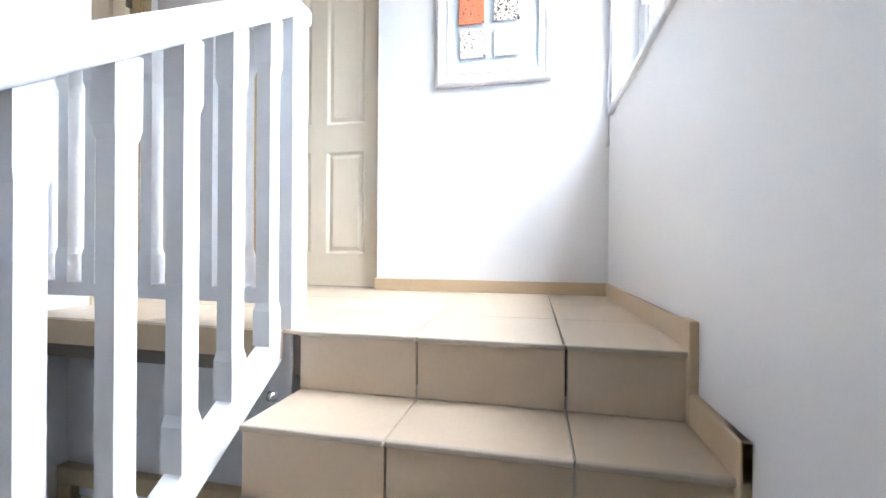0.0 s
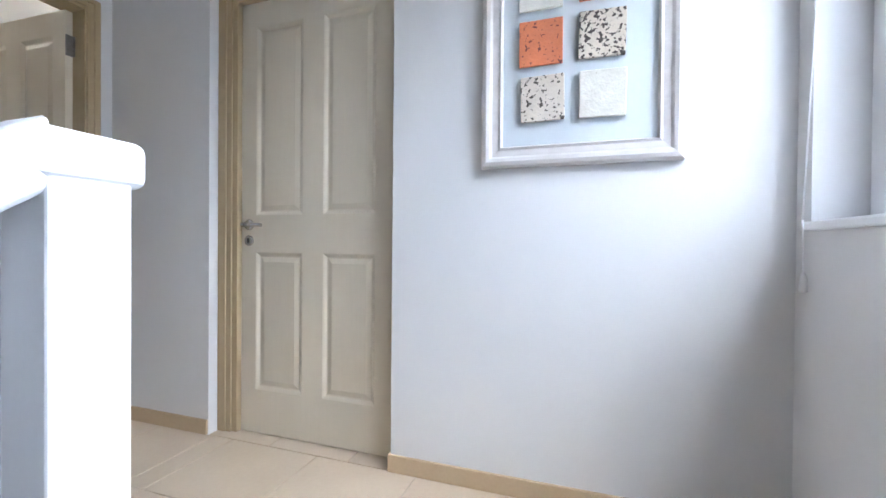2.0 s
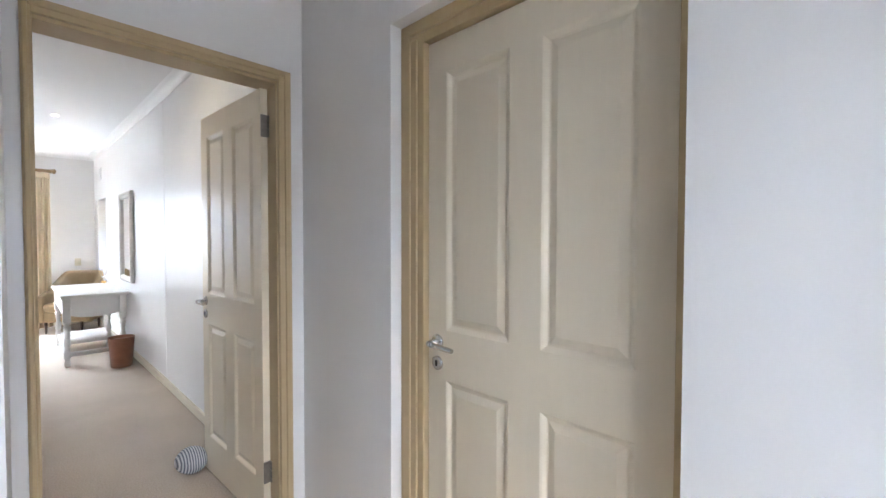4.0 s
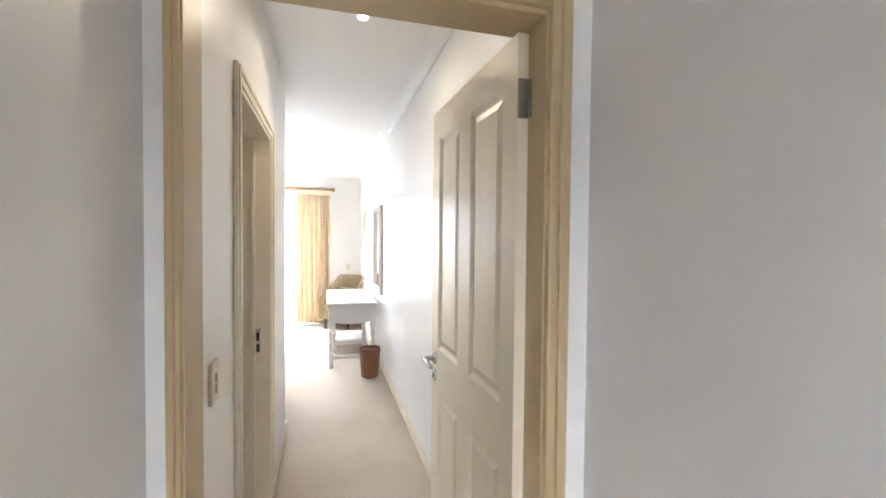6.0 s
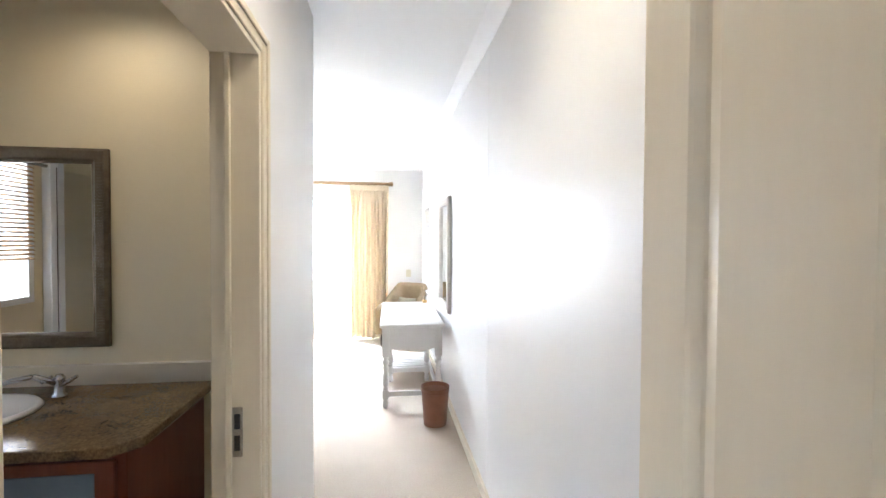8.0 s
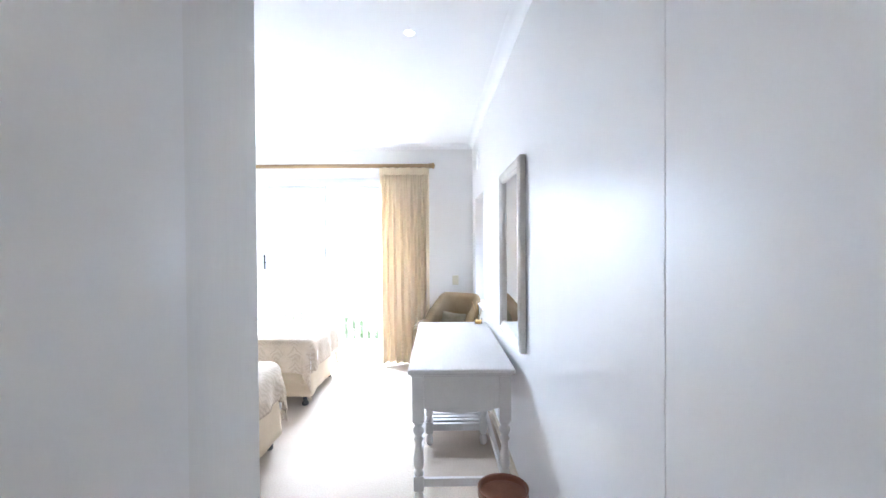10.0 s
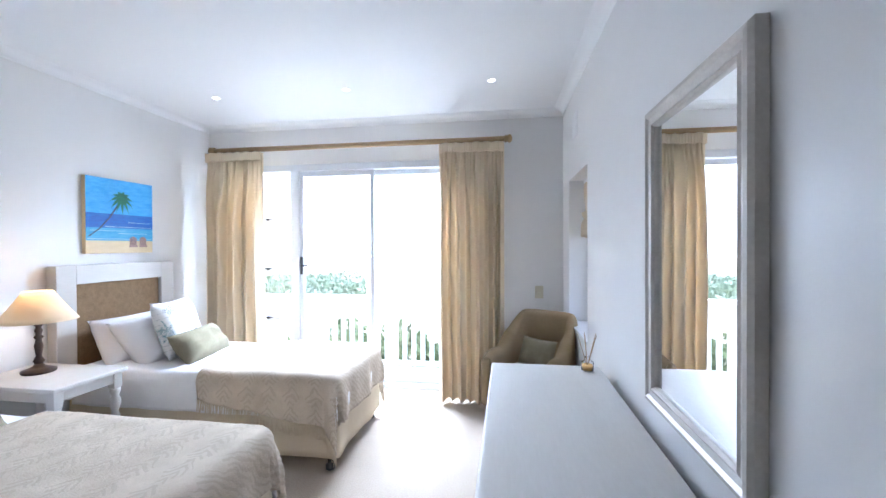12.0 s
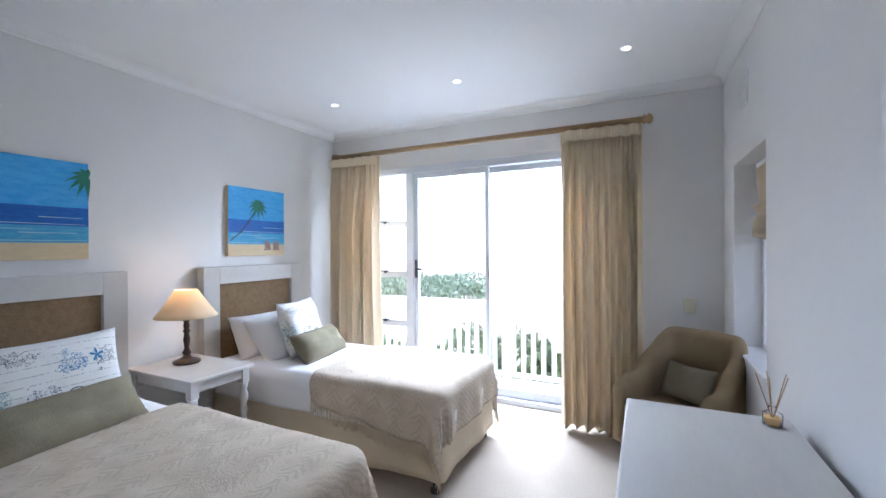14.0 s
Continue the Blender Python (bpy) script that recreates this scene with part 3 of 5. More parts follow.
for a, b, n in (((0, 0.12, CZ), (0, 2.55, CZ), (-1, 0, 0)), ((RX(2.55), 2.55, CZ), (RX(6.905), 6.905, CZ), (-1, 0, 0)), ((RX(6.905), 6.905, CZ), (-3.645, 6.905, CZ), (0, -1, 0)), ((-3.645, 6.905, CZ), (-3.645, 3.12, CZ), (1, 0, 0))):
    part("cornice_run", cove(bm_new(), a, b, n), CEIL, co)
sb = thing("skirting_bedroom", (0, 0, 0), "cream painted timber skirting", "skirting", kind="structure")
for b in ((-0.018, 0.14, 0, 0, 2.55, 0.07), (-0.95, 0.14, 0, -0.932, 0.68, 0.07), (-0.95, 1.666, 0, -0.932, 2.53, 0.07), (-1.05, 6.862, 0, -0.09, 6.905, 0.07), (-3.645, 3.13, 0, -3.627, 6.905, 0.07)):
    part("skirting_board", box(bm_new(), *b, 0.004), DOORP, sb)
bm = bm_new()
hexa(bm, [(RX(2.55) - 0.018, 2.55, 0), (0, 2.55, 0), (RX(6.86), 6.86, 0), (RX(6.86) - 0.018, 6.86, 0)], [(RX(2.55) - 0.018, 2.55, 0.07), (0, 2.55, 0.07), (RX(6.86), 6.86, 0.07), (RX(6.86) - 0.018, 6.86, 0.07)])
part("skirting_board", bm, DOORP, sb)

# bathroom door frame
bf = thing("door_frame_3", (0, 0, 0), "cream moulded frame of the bathroom doorway", "door frame", kind="structure")
for b in ((-1.08, 0.735, 0, -0.94, 0.755, 2.06), (-1.08, 1.59, 0, -0.94, 1.61, 2.06), (-1.08, 0.755, 2.04, -0.94, 1.59, 2.06)):
    part("jamb", box(bm_new(), *b, 0.002), DOORP, bf)
part("stop", box(bm_new(), -1.035, 1.576, 0, -1.02, 1.59, 2.04, 0.002), DOORP, bf)
for b in ((-0.95, 0.68, 0, -0.932, 0.74, 2.115), (-0.95, 1.605, 0, -0.932, 1.665, 2.115), (-0.95, 0.74, 2.055, -0.932, 1.605, 2.115),
          (-0.934, 0.687, 0, -0.925, 0.71, 2.108), (-0.934, 1.635, 0, -0.925, 1.658, 2.108), (-0.934, 0.71, 2.085, -0.925, 1.635, 2.108)):
    part("architrave", box(bm_new(), *b, 0.005), DOORP, bf)
st = part("strike_plate", box(bm_new(), -1.02, 1.586, 0.84, -0.99, 1.591, 0.99, 0.002), STEEL, bf, "steel strike plate")
for z in (0.86, 0.925):
    part("bolt_hole", box(bm_new(), -1.013, 1.5845, z, -0.997, 1.587, z + 0.045), BLACK, st)

def switch_plate(at, rz, w=0.075, h=0.12, rockers=2):
    s = thing("light_switch", at, "cream plastic light switch plate on the wall", "light switch", rz=rz)
    part("plate", box(bm_new(), -w / 2, -0.012, -h / 2, w / 2, 0, h / 2, 0.004), SWITCHP, s)
    for i in range(rockers):
        part("rocker", box(bm_new(), -0.012, -0.018, -0.03 + i * 0.032, 0.012, -0.01, -0.004 + i * 0.032, 0.002), SWITCHP, s)
switch_plate((-0.95, 0.39, 1.09), 90)
switch_plate((-0.258, 6.905, 0.97), 0, 0.075, 0.115, 1)

# ---- sliding doors and outside ----
sl = thing("window_2", (0.012, 6.955, 0), "white aluminium sliding doors with a louvred side light", "window", kind="structure")
for b in ((-3.22, -0.04, 0, -3.17, 0.06, 2.235), (-1.10, -0.04, 0, -1.05, 0.06, 2.235), (-3.17, -0.04, 2.17, -1.10, 0.06, 2.235), (-3.17, -0.04, 0.0, -1.10, 0.06, 0.045), (-2.745, -0.04, 0.045, -2.655, 0.06, 2.17)):
    part("window_frame", box(bm_new(), *b, 0.004), ALU, sl)
def sash(x0, x1, y, lab):
    s = part("sash", box(bm_new(), x0, y - 0.018, 0.05, x0 + 0.04, y + 0.018, 2.165, 0.003), ALU, sl, lab)
    part("stile", box(bm_new(), x1 - 0.04, y - 0.018, 0.05, x1, y + 0.018, 2.165, 0.003), ALU, s)
    part("rail", box(bm_new(), x0 + 0.04, y - 0.018, 0.05, x1 - 0.04, y + 0.018, 0.12, 0.003), ALU, s)
    part("rail", box(bm_new(), x0 + 0.04, y - 0.018, 2.115, x1 - 0.04, y + 0.018, 2.165, 0.003), ALU, s)
    p = part("pane", box(bm_new(), x0 + 0.04, y - 0.003, 0.12, x1 - 0.04, y + 0.003, 2.115), GLASS, s)
    p.visible_shadow = False
    return s
s1 = sash(-2.652, -1.865, -0.005, "white aluminium sliding sash")
sash(-1.915, -1.102, 0.036, "white aluminium fixed sash")
bm = box(bm_new(), -2.640, -0.05, 1.12, -2.622, -0.023, 1.30, 0.004); box(bm, -2.64, -0.055, 1.2, -2.56, -0.04, 1.215, 0.003)
part("pull_handle", bm, BLACK, s1, "black pull handle")
for z in (1.69, 1.18, 0.68):
    part("transom", box(bm_new(), -3.17, -0.03, z - 0.06, -2.745, 0.03, z, 0.004), ALU, sl)
    bm = box(bm_new(), -3.05, -0.06, z - 0.005, -2.95, -0.03, z + 0.008, 0.003); box(bm, -3.01, -0.05, z - 0.02, -2.985, -0.028, z + 0.01, 0.003)
    part("window_stay", bm, BLACK, sl, "black window catch")
for z0, z1 in ((0.045, 0.62), (0.68, 1.12), (1.18, 1.63), (1.69, 2.17)):
    p = part("pane", box(bm_new(), -3.17, -0.003, z0, -2.745, 0.003, z1), GLASS, sl)
    p.visible_shadow = False

wall("balcony_floor", [(-4.2, 7.1, -0.25, 0.4, 7.75, -0.03)], DECK, "pale tiled balcony floor", "floor")
rail = thing("balcony_balustrade", (-1.9, 7.62, -0.03), "white painted picket balustrade on the balcony", "balustrade")
part("top_rail", box(bm_new(), -2.3, -0.04, 0.80, 2.3, 0.04, 0.86, 0.01), WHITE, rail)
part("bottom_rail", box(bm_new(), -2.3, -0.02, 0.06, 2.3, 0.02, 0.11, 0.006), WHITE, rail)
for i in range(44):
    part("picket", box(bm_new(), -2.28 + i * 0.106, -0.014, 0.11, -2.28 + i * 0.106 + 0.045, 0.014, 0.80), WHITE, rail)
for x in (-2.26, 0.0, 2.26):
    part("post", box(bm_new(), x - 0.035, -0.035, 0, x + 0.035, 0.035, 0.80), WHITE, rail)

bm = bm_new()
grid(bm, 40, 40, lambda u, v: Vector(((u - 0.5) * 3000 * abs(2 * u - 1) ** 1.6, (v - 0.5) * 3000 * abs(2 * v - 1) ** 1.6, -3.05 + (1.3 * noise.noise(Vector((u * 9, v * 9, 0))) if v > 0.65 else 0) + 0.0)))
structure("ground", bm, SAND, "pale sandy ground with low dunes", "ground")

# curved sheet, added to glow white in place of sky haze and horizon
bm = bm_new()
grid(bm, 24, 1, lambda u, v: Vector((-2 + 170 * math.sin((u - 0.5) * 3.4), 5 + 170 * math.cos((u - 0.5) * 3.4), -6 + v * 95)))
GLOW_HAZE = emitter("glowing_haze_sheet", (0.93, 0.97, 1.0), 0.55)
structure("backdrop", bm, GLOW_HAZE, "glowing white sheet standing in for bright haze beyond the dunes", "backdrop")

def leaf_cloud(name, blobs, count, size, label, category, seed, leaf=LEAF):
    rnd = random.Random(seed)
    vs, fs = [], []
    for _ in range(count):
        cx, cy, cz, rx, ry, rz = rnd.choice(blobs)
        d = Vector((rnd.gauss(0, 1), rnd.gauss(0, 1), rnd.gauss(0, 1))).normalized() * (0.75 + 0.3 * rnd.random())
        p = Vector((cx + d.x * rx, cy + d.y * ry, cz + d.z * rz))
        q = Euler((rnd.uniform(0, 6.3), rnd.uniform(0, 6.3), rnd.uniform(0, 6.3))).to_matrix()
        s = size * rnd.uniform(0.6, 1.4)
        k = len(vs)
        for o in ((-s, 0, 0), (0, -s * 0.45, 0), (s, 0, 0), (0, s * 0.45, 0)):
            vs.append(tuple(p + q @ Vector(o)))
        fs.append((k, k + 1, k + 2, k + 3))
    me = bpy.data.meshes.new(name)
    me.from_pydata(vs, [], fs); me.materials.append(leaf)
    return tagged(new(name, me), label, category, kind="stuff")
rnd = random.Random(4)
leaf_cloud("hedge", [(-9 + i * 0.8, 10.5 + rnd.uniform(-0.4, 0.4), -1.4 + rnd.uniform(-0.4, 0.3), 0.8, 0.9, 1.15) for i in range(24)], 42000, 0.085, "green clipped garden hedge below the balcony", "hedge", 1)
leaf_cloud("coastal_bushes", [(rnd.uniform(-25, -15.5), rnd.uniform(36, 46), -3.0 + rnd.uniform(0, 0.6), rnd.uniform(2, 4), rnd.uniform(1.5, 3), rnd.uniform(0.7, 1.9)) for i in range(11)], 6500, 0.28, "low green coastal bushes on the dunes, paled as by distant haze", "bushes", 2, LEAF_HAZED)

# ---- curtains ----
pole = thing("curtain_pole", (-1.965, 6.635, 2.337), "oak curtain pole with turned finials", "curtain pole")
bm = bm_new(); rod(bm, (-1.40, 0, 0), (1.40, 0, 0), 0.024, 16)
part("pole", bm, WOODROD, pole)
for s in (-1, 1):
    part("finial", lathe(bm_new(), [(0.024, 0), (0.034, 0.004), (0.034, 0.014), (0.022, 0.02), (0.036, 0.036), (0.037, 0.048), (0.024, 0.062), (0.008, 0.068)], m=pose(s * 1.395, 0, 0, 0, 90 * s, 0)), WOODROD, pole)
    bm = bm_new(); rod(bm, (s * 1.33, 0, 0), (s * 1.33, 0.26, 0), 0.014, 10)
    part("bracket", bm, WOODROD, pole)

def curtain(x0, x1, seed, folds):
    r = random.Random(seed)
    c = thing("curtain", ((x0 + x1) / 2, 6.635, 0), "full-length cream cotton curtain with pencil pleats", "curtain", "bedroom curtains")
    w = x1 - x0
    cuts = [0.0]
    for _ in range(folds):
        cuts.append(cuts[-1] + r.uniform(0.55, 1.5))
    cuts = [v / cuts[-1] for v in cuts]
    deep = [r.uniform(0.065, 0.135) for _ in range(folds)]
    skew = [r.uniform(-0.22, 0.22) for _ in range(folds)]
    start = [r.uniform(0.0, 0.22) for _ in range(folds)]
    ph = [r.uniform(0, 6.3) for _ in range(4)]
    def fn(u, v):
        k = min(folds - 1, max(0, sum(1 for q in cuts[1:] if q <= u)))
        f = (u - cuts[k]) / (cuts[k + 1] - cuts[k])
        g = f + skew[k] * f * (1 - f)
        grow = min(1, max(0, (v - 0.035) / (0.10 + start[k])))
        grow = grow * grow * (3 - 2 * grow)
        y = -deep[k] * (0.35 + 0.65 * grow) * math.sin(math.pi * g) ** 1.25 + 0.035
        y -= 0.016 * (1 - grow) * math.sin(2 * math.pi * u * folds * 2.6 + ph[0])
        y += 0.006 * math.sin(9 * v + k * 2.1 + ph[1]) * grow
        flare = 1 + 0.06 * max(0, v - 0.3)
        x = (u - 0.5) * w * flare + 0.016 * v * math.sin(5 * u + 2.5 * v + ph[3]) + 0.012 * grow * math.sin(2 * math.pi * f) * (1 if k % 2 else 0.4)
        return Vector((x, y, 2.31 - v * (2.285 + 0.012 * math.sin(7 * u + ph[2]))))
    part("drape", grid(bm_new(), folds * 12, 44, fn), CURT, c, solid=0.004)
    n = int(w / 0.021)
    head = lambda u, v: Vector(((u - 0.5) * w, -0.022 - 0.008 * abs(math.sin(math.pi * u * n)) - 0.008 * math.sin(u * 13 + ph[1]) + 0.006 * v, 2.313 - v * 0.085 + 0.004 * math.sin(u * 40 + ph[2])))
    part("pleated_heading", grid(bm_new(), n * 6, 5, head), CURT, c, "gathered pencil-pleat heading", solid=0.004)
curtain(-3.46, -2.87, 3, 8)
curtain(-1.15, -0.575, 5, 8)

# ---- right window with roman blind ----
rw = thing("window_3", (-0.04, 6.18, 0), "white narrow side window behind a roman blind", "window", kind="structure")
for b in ((0.15, -0.378, 0.76, 0.2, -0.32, 1.938), (0.15, 0.32, 0.76, 0.2, 0.378, 1.938), (0.15, -0.32, 1.88, 0.2, 0.32, 1.938), (0.15, -0.32, 0.76, 0.2, 0.32, 0.81), (0.16, -0.03, 0.81, 0.19, 0.03, 1.88)):
    part("window_frame", box(bm_new(), *b, 0.004), WHITE, rw)
p = part("pane", box(bm_new(), 0.172, -0.32, 0.81, 0.178, 0.32, 1.88), GLASS, rw); p.visible_shadow = False
part("window_sill", box(bm_new(), 0.0, -0.376, 0.752, 0.15, 0.376, 0.77, 0.004), WHITE, rw)
rb = thing("roman_blind", (0.085, 6.18, 1.93), "raised cream linen roman blind with soft folds", "blind")
bm = bm_new()
def blind_fn(u, v):
    z = -v * 0.46
    x = 0.0 - (0.03 * abs(math.sin(v * 3.14 * 3)) ** 0.7 if v > 0.55 else 0.006 * math.sin(v * 9))
    return Vector((x, (u - 0.5) * 0.7, z + (0.02 * math.sin(u * 3.14) * -1)))
part("fabric", grid(bm, 10, 30, blind_fn), BLIND, rb, solid=0.006)
part("hem_fold", box(bm_new(), -0.035, -0.352, -0.46, 0.005, 0.352, -0.40, 0.014), BLIND, rb)
part("head_batten", box(bm_new(), -0.01, -0.352, -0.02, 0.02, 0.352, 0.005, 0.003), WHITE, rb)
vt = thing("wall_vent", (RX(6.25), 6.25, 2.32), "small white louvred wall vent", "vent")
part("vent_frame", box(bm_new(), -0.006, -0.1, -0.09, 0, 0.1, 0.09, 0.002), WHITE, vt)
for i in range(7):
    part("slat", box(bm_new(), -0.012, -0.085, -0.075 + i * 0.022, -0.006, 0.085, -0.065 + i * 0.022), WHITE, vt)

# ---- desk ----
dk = thing("writing_desk", (-0.352, 4.622, 0), "stone-white painted desk with turned legs and a slatted shelf", "desk")
def turned(h0, h1):
    s = h1 - h0
    return [(0.022, h0), (0.026, h0 + 0.02 * s), (0.026, h0 + 0.09 * s), (0.017, h0 + 0.11 * s), (0.027, h0 + 0.16 * s), (0.03, h0 + 0.3 * s), (0.02, h0 + 0.5 * s), (0.017, h0 + 0.6 * s),
            (0.027, h0 + 0.66 * s), (0.017, h0 + 0.72 * s), (0.03, h0 + 0.8 * s), (0.03, h0 + 0.86 * s), (0.018, h0 + 0.9 * s), (0.028, h0 + 0.95 * s), (0.028, h1)]
top = box(bm_new(), -0.288, -0.678, 0.722, 0.288, 0.678, 0.75, 0.008, 3)
part("tabletop", top, DESKP, dk, "smooth painted top with a moulded edge")
part("top_moulding", box(bm_new(), -0.272, -0.662, 0.708, 0.272, 0.662, 0.722, 0.004), DESKP, dk)
for x in (-0.235, 0.235):
    for y in (-0.625, 0.625):
        bm = box(bm_new(), x - 0.032, y - 0.032, 0.46, x + 0.032, y + 0.032, 0.708, 0.003)
        lathe(bm, turned(0.16, 0.46), (x, y, 0), 16)
        box(bm, x - 0.028, y - 0.028, 0.085, x + 0.028, y + 0.028, 0.165, 0.003)
        lathe(bm, [(0.02, 0), (0.026, 0.015), (0.026, 0.05), (0.018, 0.07), (0.026, 0.085)], (x, y, 0), 16)
        part("leg", bm, DESKP, dk)
for b in ((-0.222, -0.645, 0.53, 0.222, -0.620, 0.708), (-0.222, 0.62, 0.53, 0.222, 0.645, 0.708), (-0.255, -0.6, 0.53, -0.23, 0.6, 0.708), (0.23, -0.6, 0.53, 0.255, 0.6, 0.708)):
    part("apron", box(bm_new(), *b, 0.002), DESKP, dk)
for y in (-0.64, 0.625):
    bm = bm_new()
    for k in range(16):
        xa, xb = -0.203 + k * 0.025375, -0.203 + (k + 1) * 0.025375
        za, zb = [0.53 - 0.028 * (0.5 - 0.5 * math.cos(math.pi * min(1, (0.203 - abs(q)) / 0.06))) * (1 - 0.5 * abs(q) / 0.2) for q in (xa, xb)]
        hexa(bm, [(xa, y, za), (xb, y, zb), (xb, y + 0.015, zb), (xa, y + 0.015, za)], [(xa, y, 0.533), (xb, y, 0.533), (xb, y + 0.015, 0.533), (xa, y + 0.015, 0.533)])
    part("apron_edge", bm, DESKP, dk, "shaped lower edge")
for b in ((-0.21, -0.635, 0.10, 0.21, -0.612, 0.145), (-0.21, 0.612, 0.10, 0.21, 0.635, 0.145), (-0.247, -0.6, 0.10, -0.222, 0.6, 0.145), (0.222, -0.6, 0.10, 0.247, 0.6, 0.145)):
    part("stretcher", box(bm_new(), *b, 0.003), DESKP, dk)
for x in (-0.19, 0.19):
    bm = box(bm_new(), x - 0.026, 0.03, 0.46, x + 0.026, 0.082, 0.62, 0.003)
    lathe(bm, turned(0.16, 0.46), (x, 0.056, 0), 14)
    box(bm, x - 0.025, 0.031, 0.085, x + 0.025, 0.081, 0.165, 0.003)
    lathe(bm, [(0.018, 0), (0.024, 0.015), (0.024, 0.05), (0.016, 0.07), (0.024, 0.085)], (x, 0.056, 0), 14)
    part("inner_leg", bm, DESKP, dk)
part("shelf_rail", box(bm_new(), -0.165, 0.04, 0.10, 0.165, 0.07, 0.15, 0.003), DESKP, dk)
for i in range(9):
    part("shelf_slat", box(bm_new(), -0.22, 0.075 + i * 0.06, 0.146, 0.22, 0.075 + i * 0.06 + 0.042, 0.16, 0.003), DESKP, dk)

bn = thing("waste_bin", (-0.185, 3.62, 0.002), "brown leather waste paper bin", "bin")
part("body", lathe(bm_new(), [(0.085, 0), (0.092, 0.004), (0.113, 0.30), (0.116, 0.305), (0.116, 0.31), (0.108, 0.31), (0.106, 0.3), (0.088, 0.01), (0.01, 0.008)], seg=28), LEATHER, bn)
bm = bm_new(); lathe(bm, [(0.112, 0.27), (0.1155, 0.273), (0.1155, 0.279), (0.113, 0.282)], seg=28)
part("rim_band", bm, LEATHER, bn, "stitched leather band")

df = thing("reed_diffuser", (-0.14, 5.21, 0.75), "glass reed diffuser with amber oil on the desk", "diffuser")
part("bottle", lathe(bm_new(), [(0.03, 0), (0.032, 0.004), (0.032, 0.045), (0.014, 0.055), (0.014, 0.07), (0.017, 0.072), (0.017, 0.076), (0.012, 0.076), (0.012, 0.056), (0.028, 0.044), (0.028, 0.004), (0.005, 0.003)]), THINGLASS, df).visible_shadow = False
part("oil", lathe(bm_new(), [(0.027, 0.005), (0.027, 0.032)]), mat("amber_oil", (0.85, 0.55, 0.2), 0.2), df)
for i in range(5):
    bm = bm_new(); a = i * 1.3 + 0.4
    rod(bm, (0, 0, 0.02), (0.05 * math.cos(a), 0.05 * math.sin(a), 0.19), 0.0018, 6)
    part("reed", bm, WARMWOOD, df)

mr = thing("wall_mirror", (-0.018, 4.24, 0.835), "large wall mirror in a silver-grey moulded frame", "mirror")
mr.matrix_world = pose(-0.03, 4.237, 0.84, 0, 0, 0.3)
MW, MH = 0.332, 1.045
part("frame", frame_ring(bm_new(), MW, 0, MH, ((0, -0.012), (0, 0.016), (0.01, 0.026), (0.022, 0.028), (0.032, 0.02), (0.05, 0.017), (0.058, 0.021), (0.066, 0.012), (0.068, 0.002))), SILVER, mr)
part("mirror_glass", box(bm_new(), -0.003, -MW + 0.066, 0.066, 0.002, MW - 0.066, MH - 0.066), MIRROR, mr)
part("back_board", box(bm_new(), 0.003, -MW + 0.02, 0.02, 0.01, MW - 0.02, MH - 0.02), DARKWOOD, mr)

# ---- armchair ----
ch = thing("tub_armchair", (-0.375, 6.26, 0), "olive-brown velvet tub armchair with a low seat", "armchair", rz=-32)
ch.scale = (0.82, 0.82, 1.0)

def shell(u, v):
    # v runs round the cushioned wall from inside bottom over the top to outside bottom, u from one arm round the back to the other
    a = (u - 0.5) * 2
    s = abs(a)
    R = 0.31
    if s < 0.5:
        th = a * math.pi
        px, py, nx, ny = R * math.copysign(abs(math.sin(th)) ** 0.62, th), 0.08 + R * max(0, math.cos(th)) ** 0.62 * 0.9, math.sin(th), math.cos(th)
    else:
        px, py, nx, ny = math.copysign(R + 0.02 * (s - 0.5), a), 0.08 - (s - 0.5) * 0.72, math.copysign(1, a), 0
    t = min(1, max(0, (s - 0.24) / 0.46))
    t = t * t * (3 - 2 * t)
    H = 0.85 - 0.27 * t - (0.05 * max(0, s - 0.85) / 0.15)
    th_ = 0.05 + 0.008 * math.sin(9 * u)
    w = v * 3
    if w < 1:
        o, z = -th_, 0.30 + (H - 0.05 - 0.30) * w
    elif w < 2:
        g = (w - 1) * math.pi
        o, z = -th_ * math.cos(g), H - 0.05 + 0.05 * math.sin(g)
    else:
        o, z = th_, (H - 0.05) - (H - 0.05 - 0.16) * (w - 2)
    lean = 0.10 * max(0, z - 0.3) * (1 - t)
    return Vector((px + nx * o * 1.0, py + ny * o + lean, z))
bm = grid(bm_new(), 48, 24, shell)
part("backrest", bm, VELVET, ch, solid=0.012)
for s in (-1, 1):
    part("arm_front", box(bm_new(), s * 0.315 - 0.052, -0.31, 0.16, s * 0.315 + 0.052, -0.26, 0.53, 0.035, 4), VELVET, ch, smooth=True)
part("seat_base", box(bm_new(), -0.29, -0.29, 0.16, 0.29, 0.30, 0.31, 0.02), VELVET, ch)
part("seat_cushion", box(bm_new(), -0.265, -0.33, 0.30, 0.265, 0.27, 0.43, 0.045, 4), VELVET, ch, smooth=True)
for x in (-0.26, 0.26):
    for y in (-0.25, 0.27):
        part("leg", lathe(bm_new(), [(0.014, 0), (0.024, 0.165)], (x, y, 0), 10), DARKWOOD, ch)

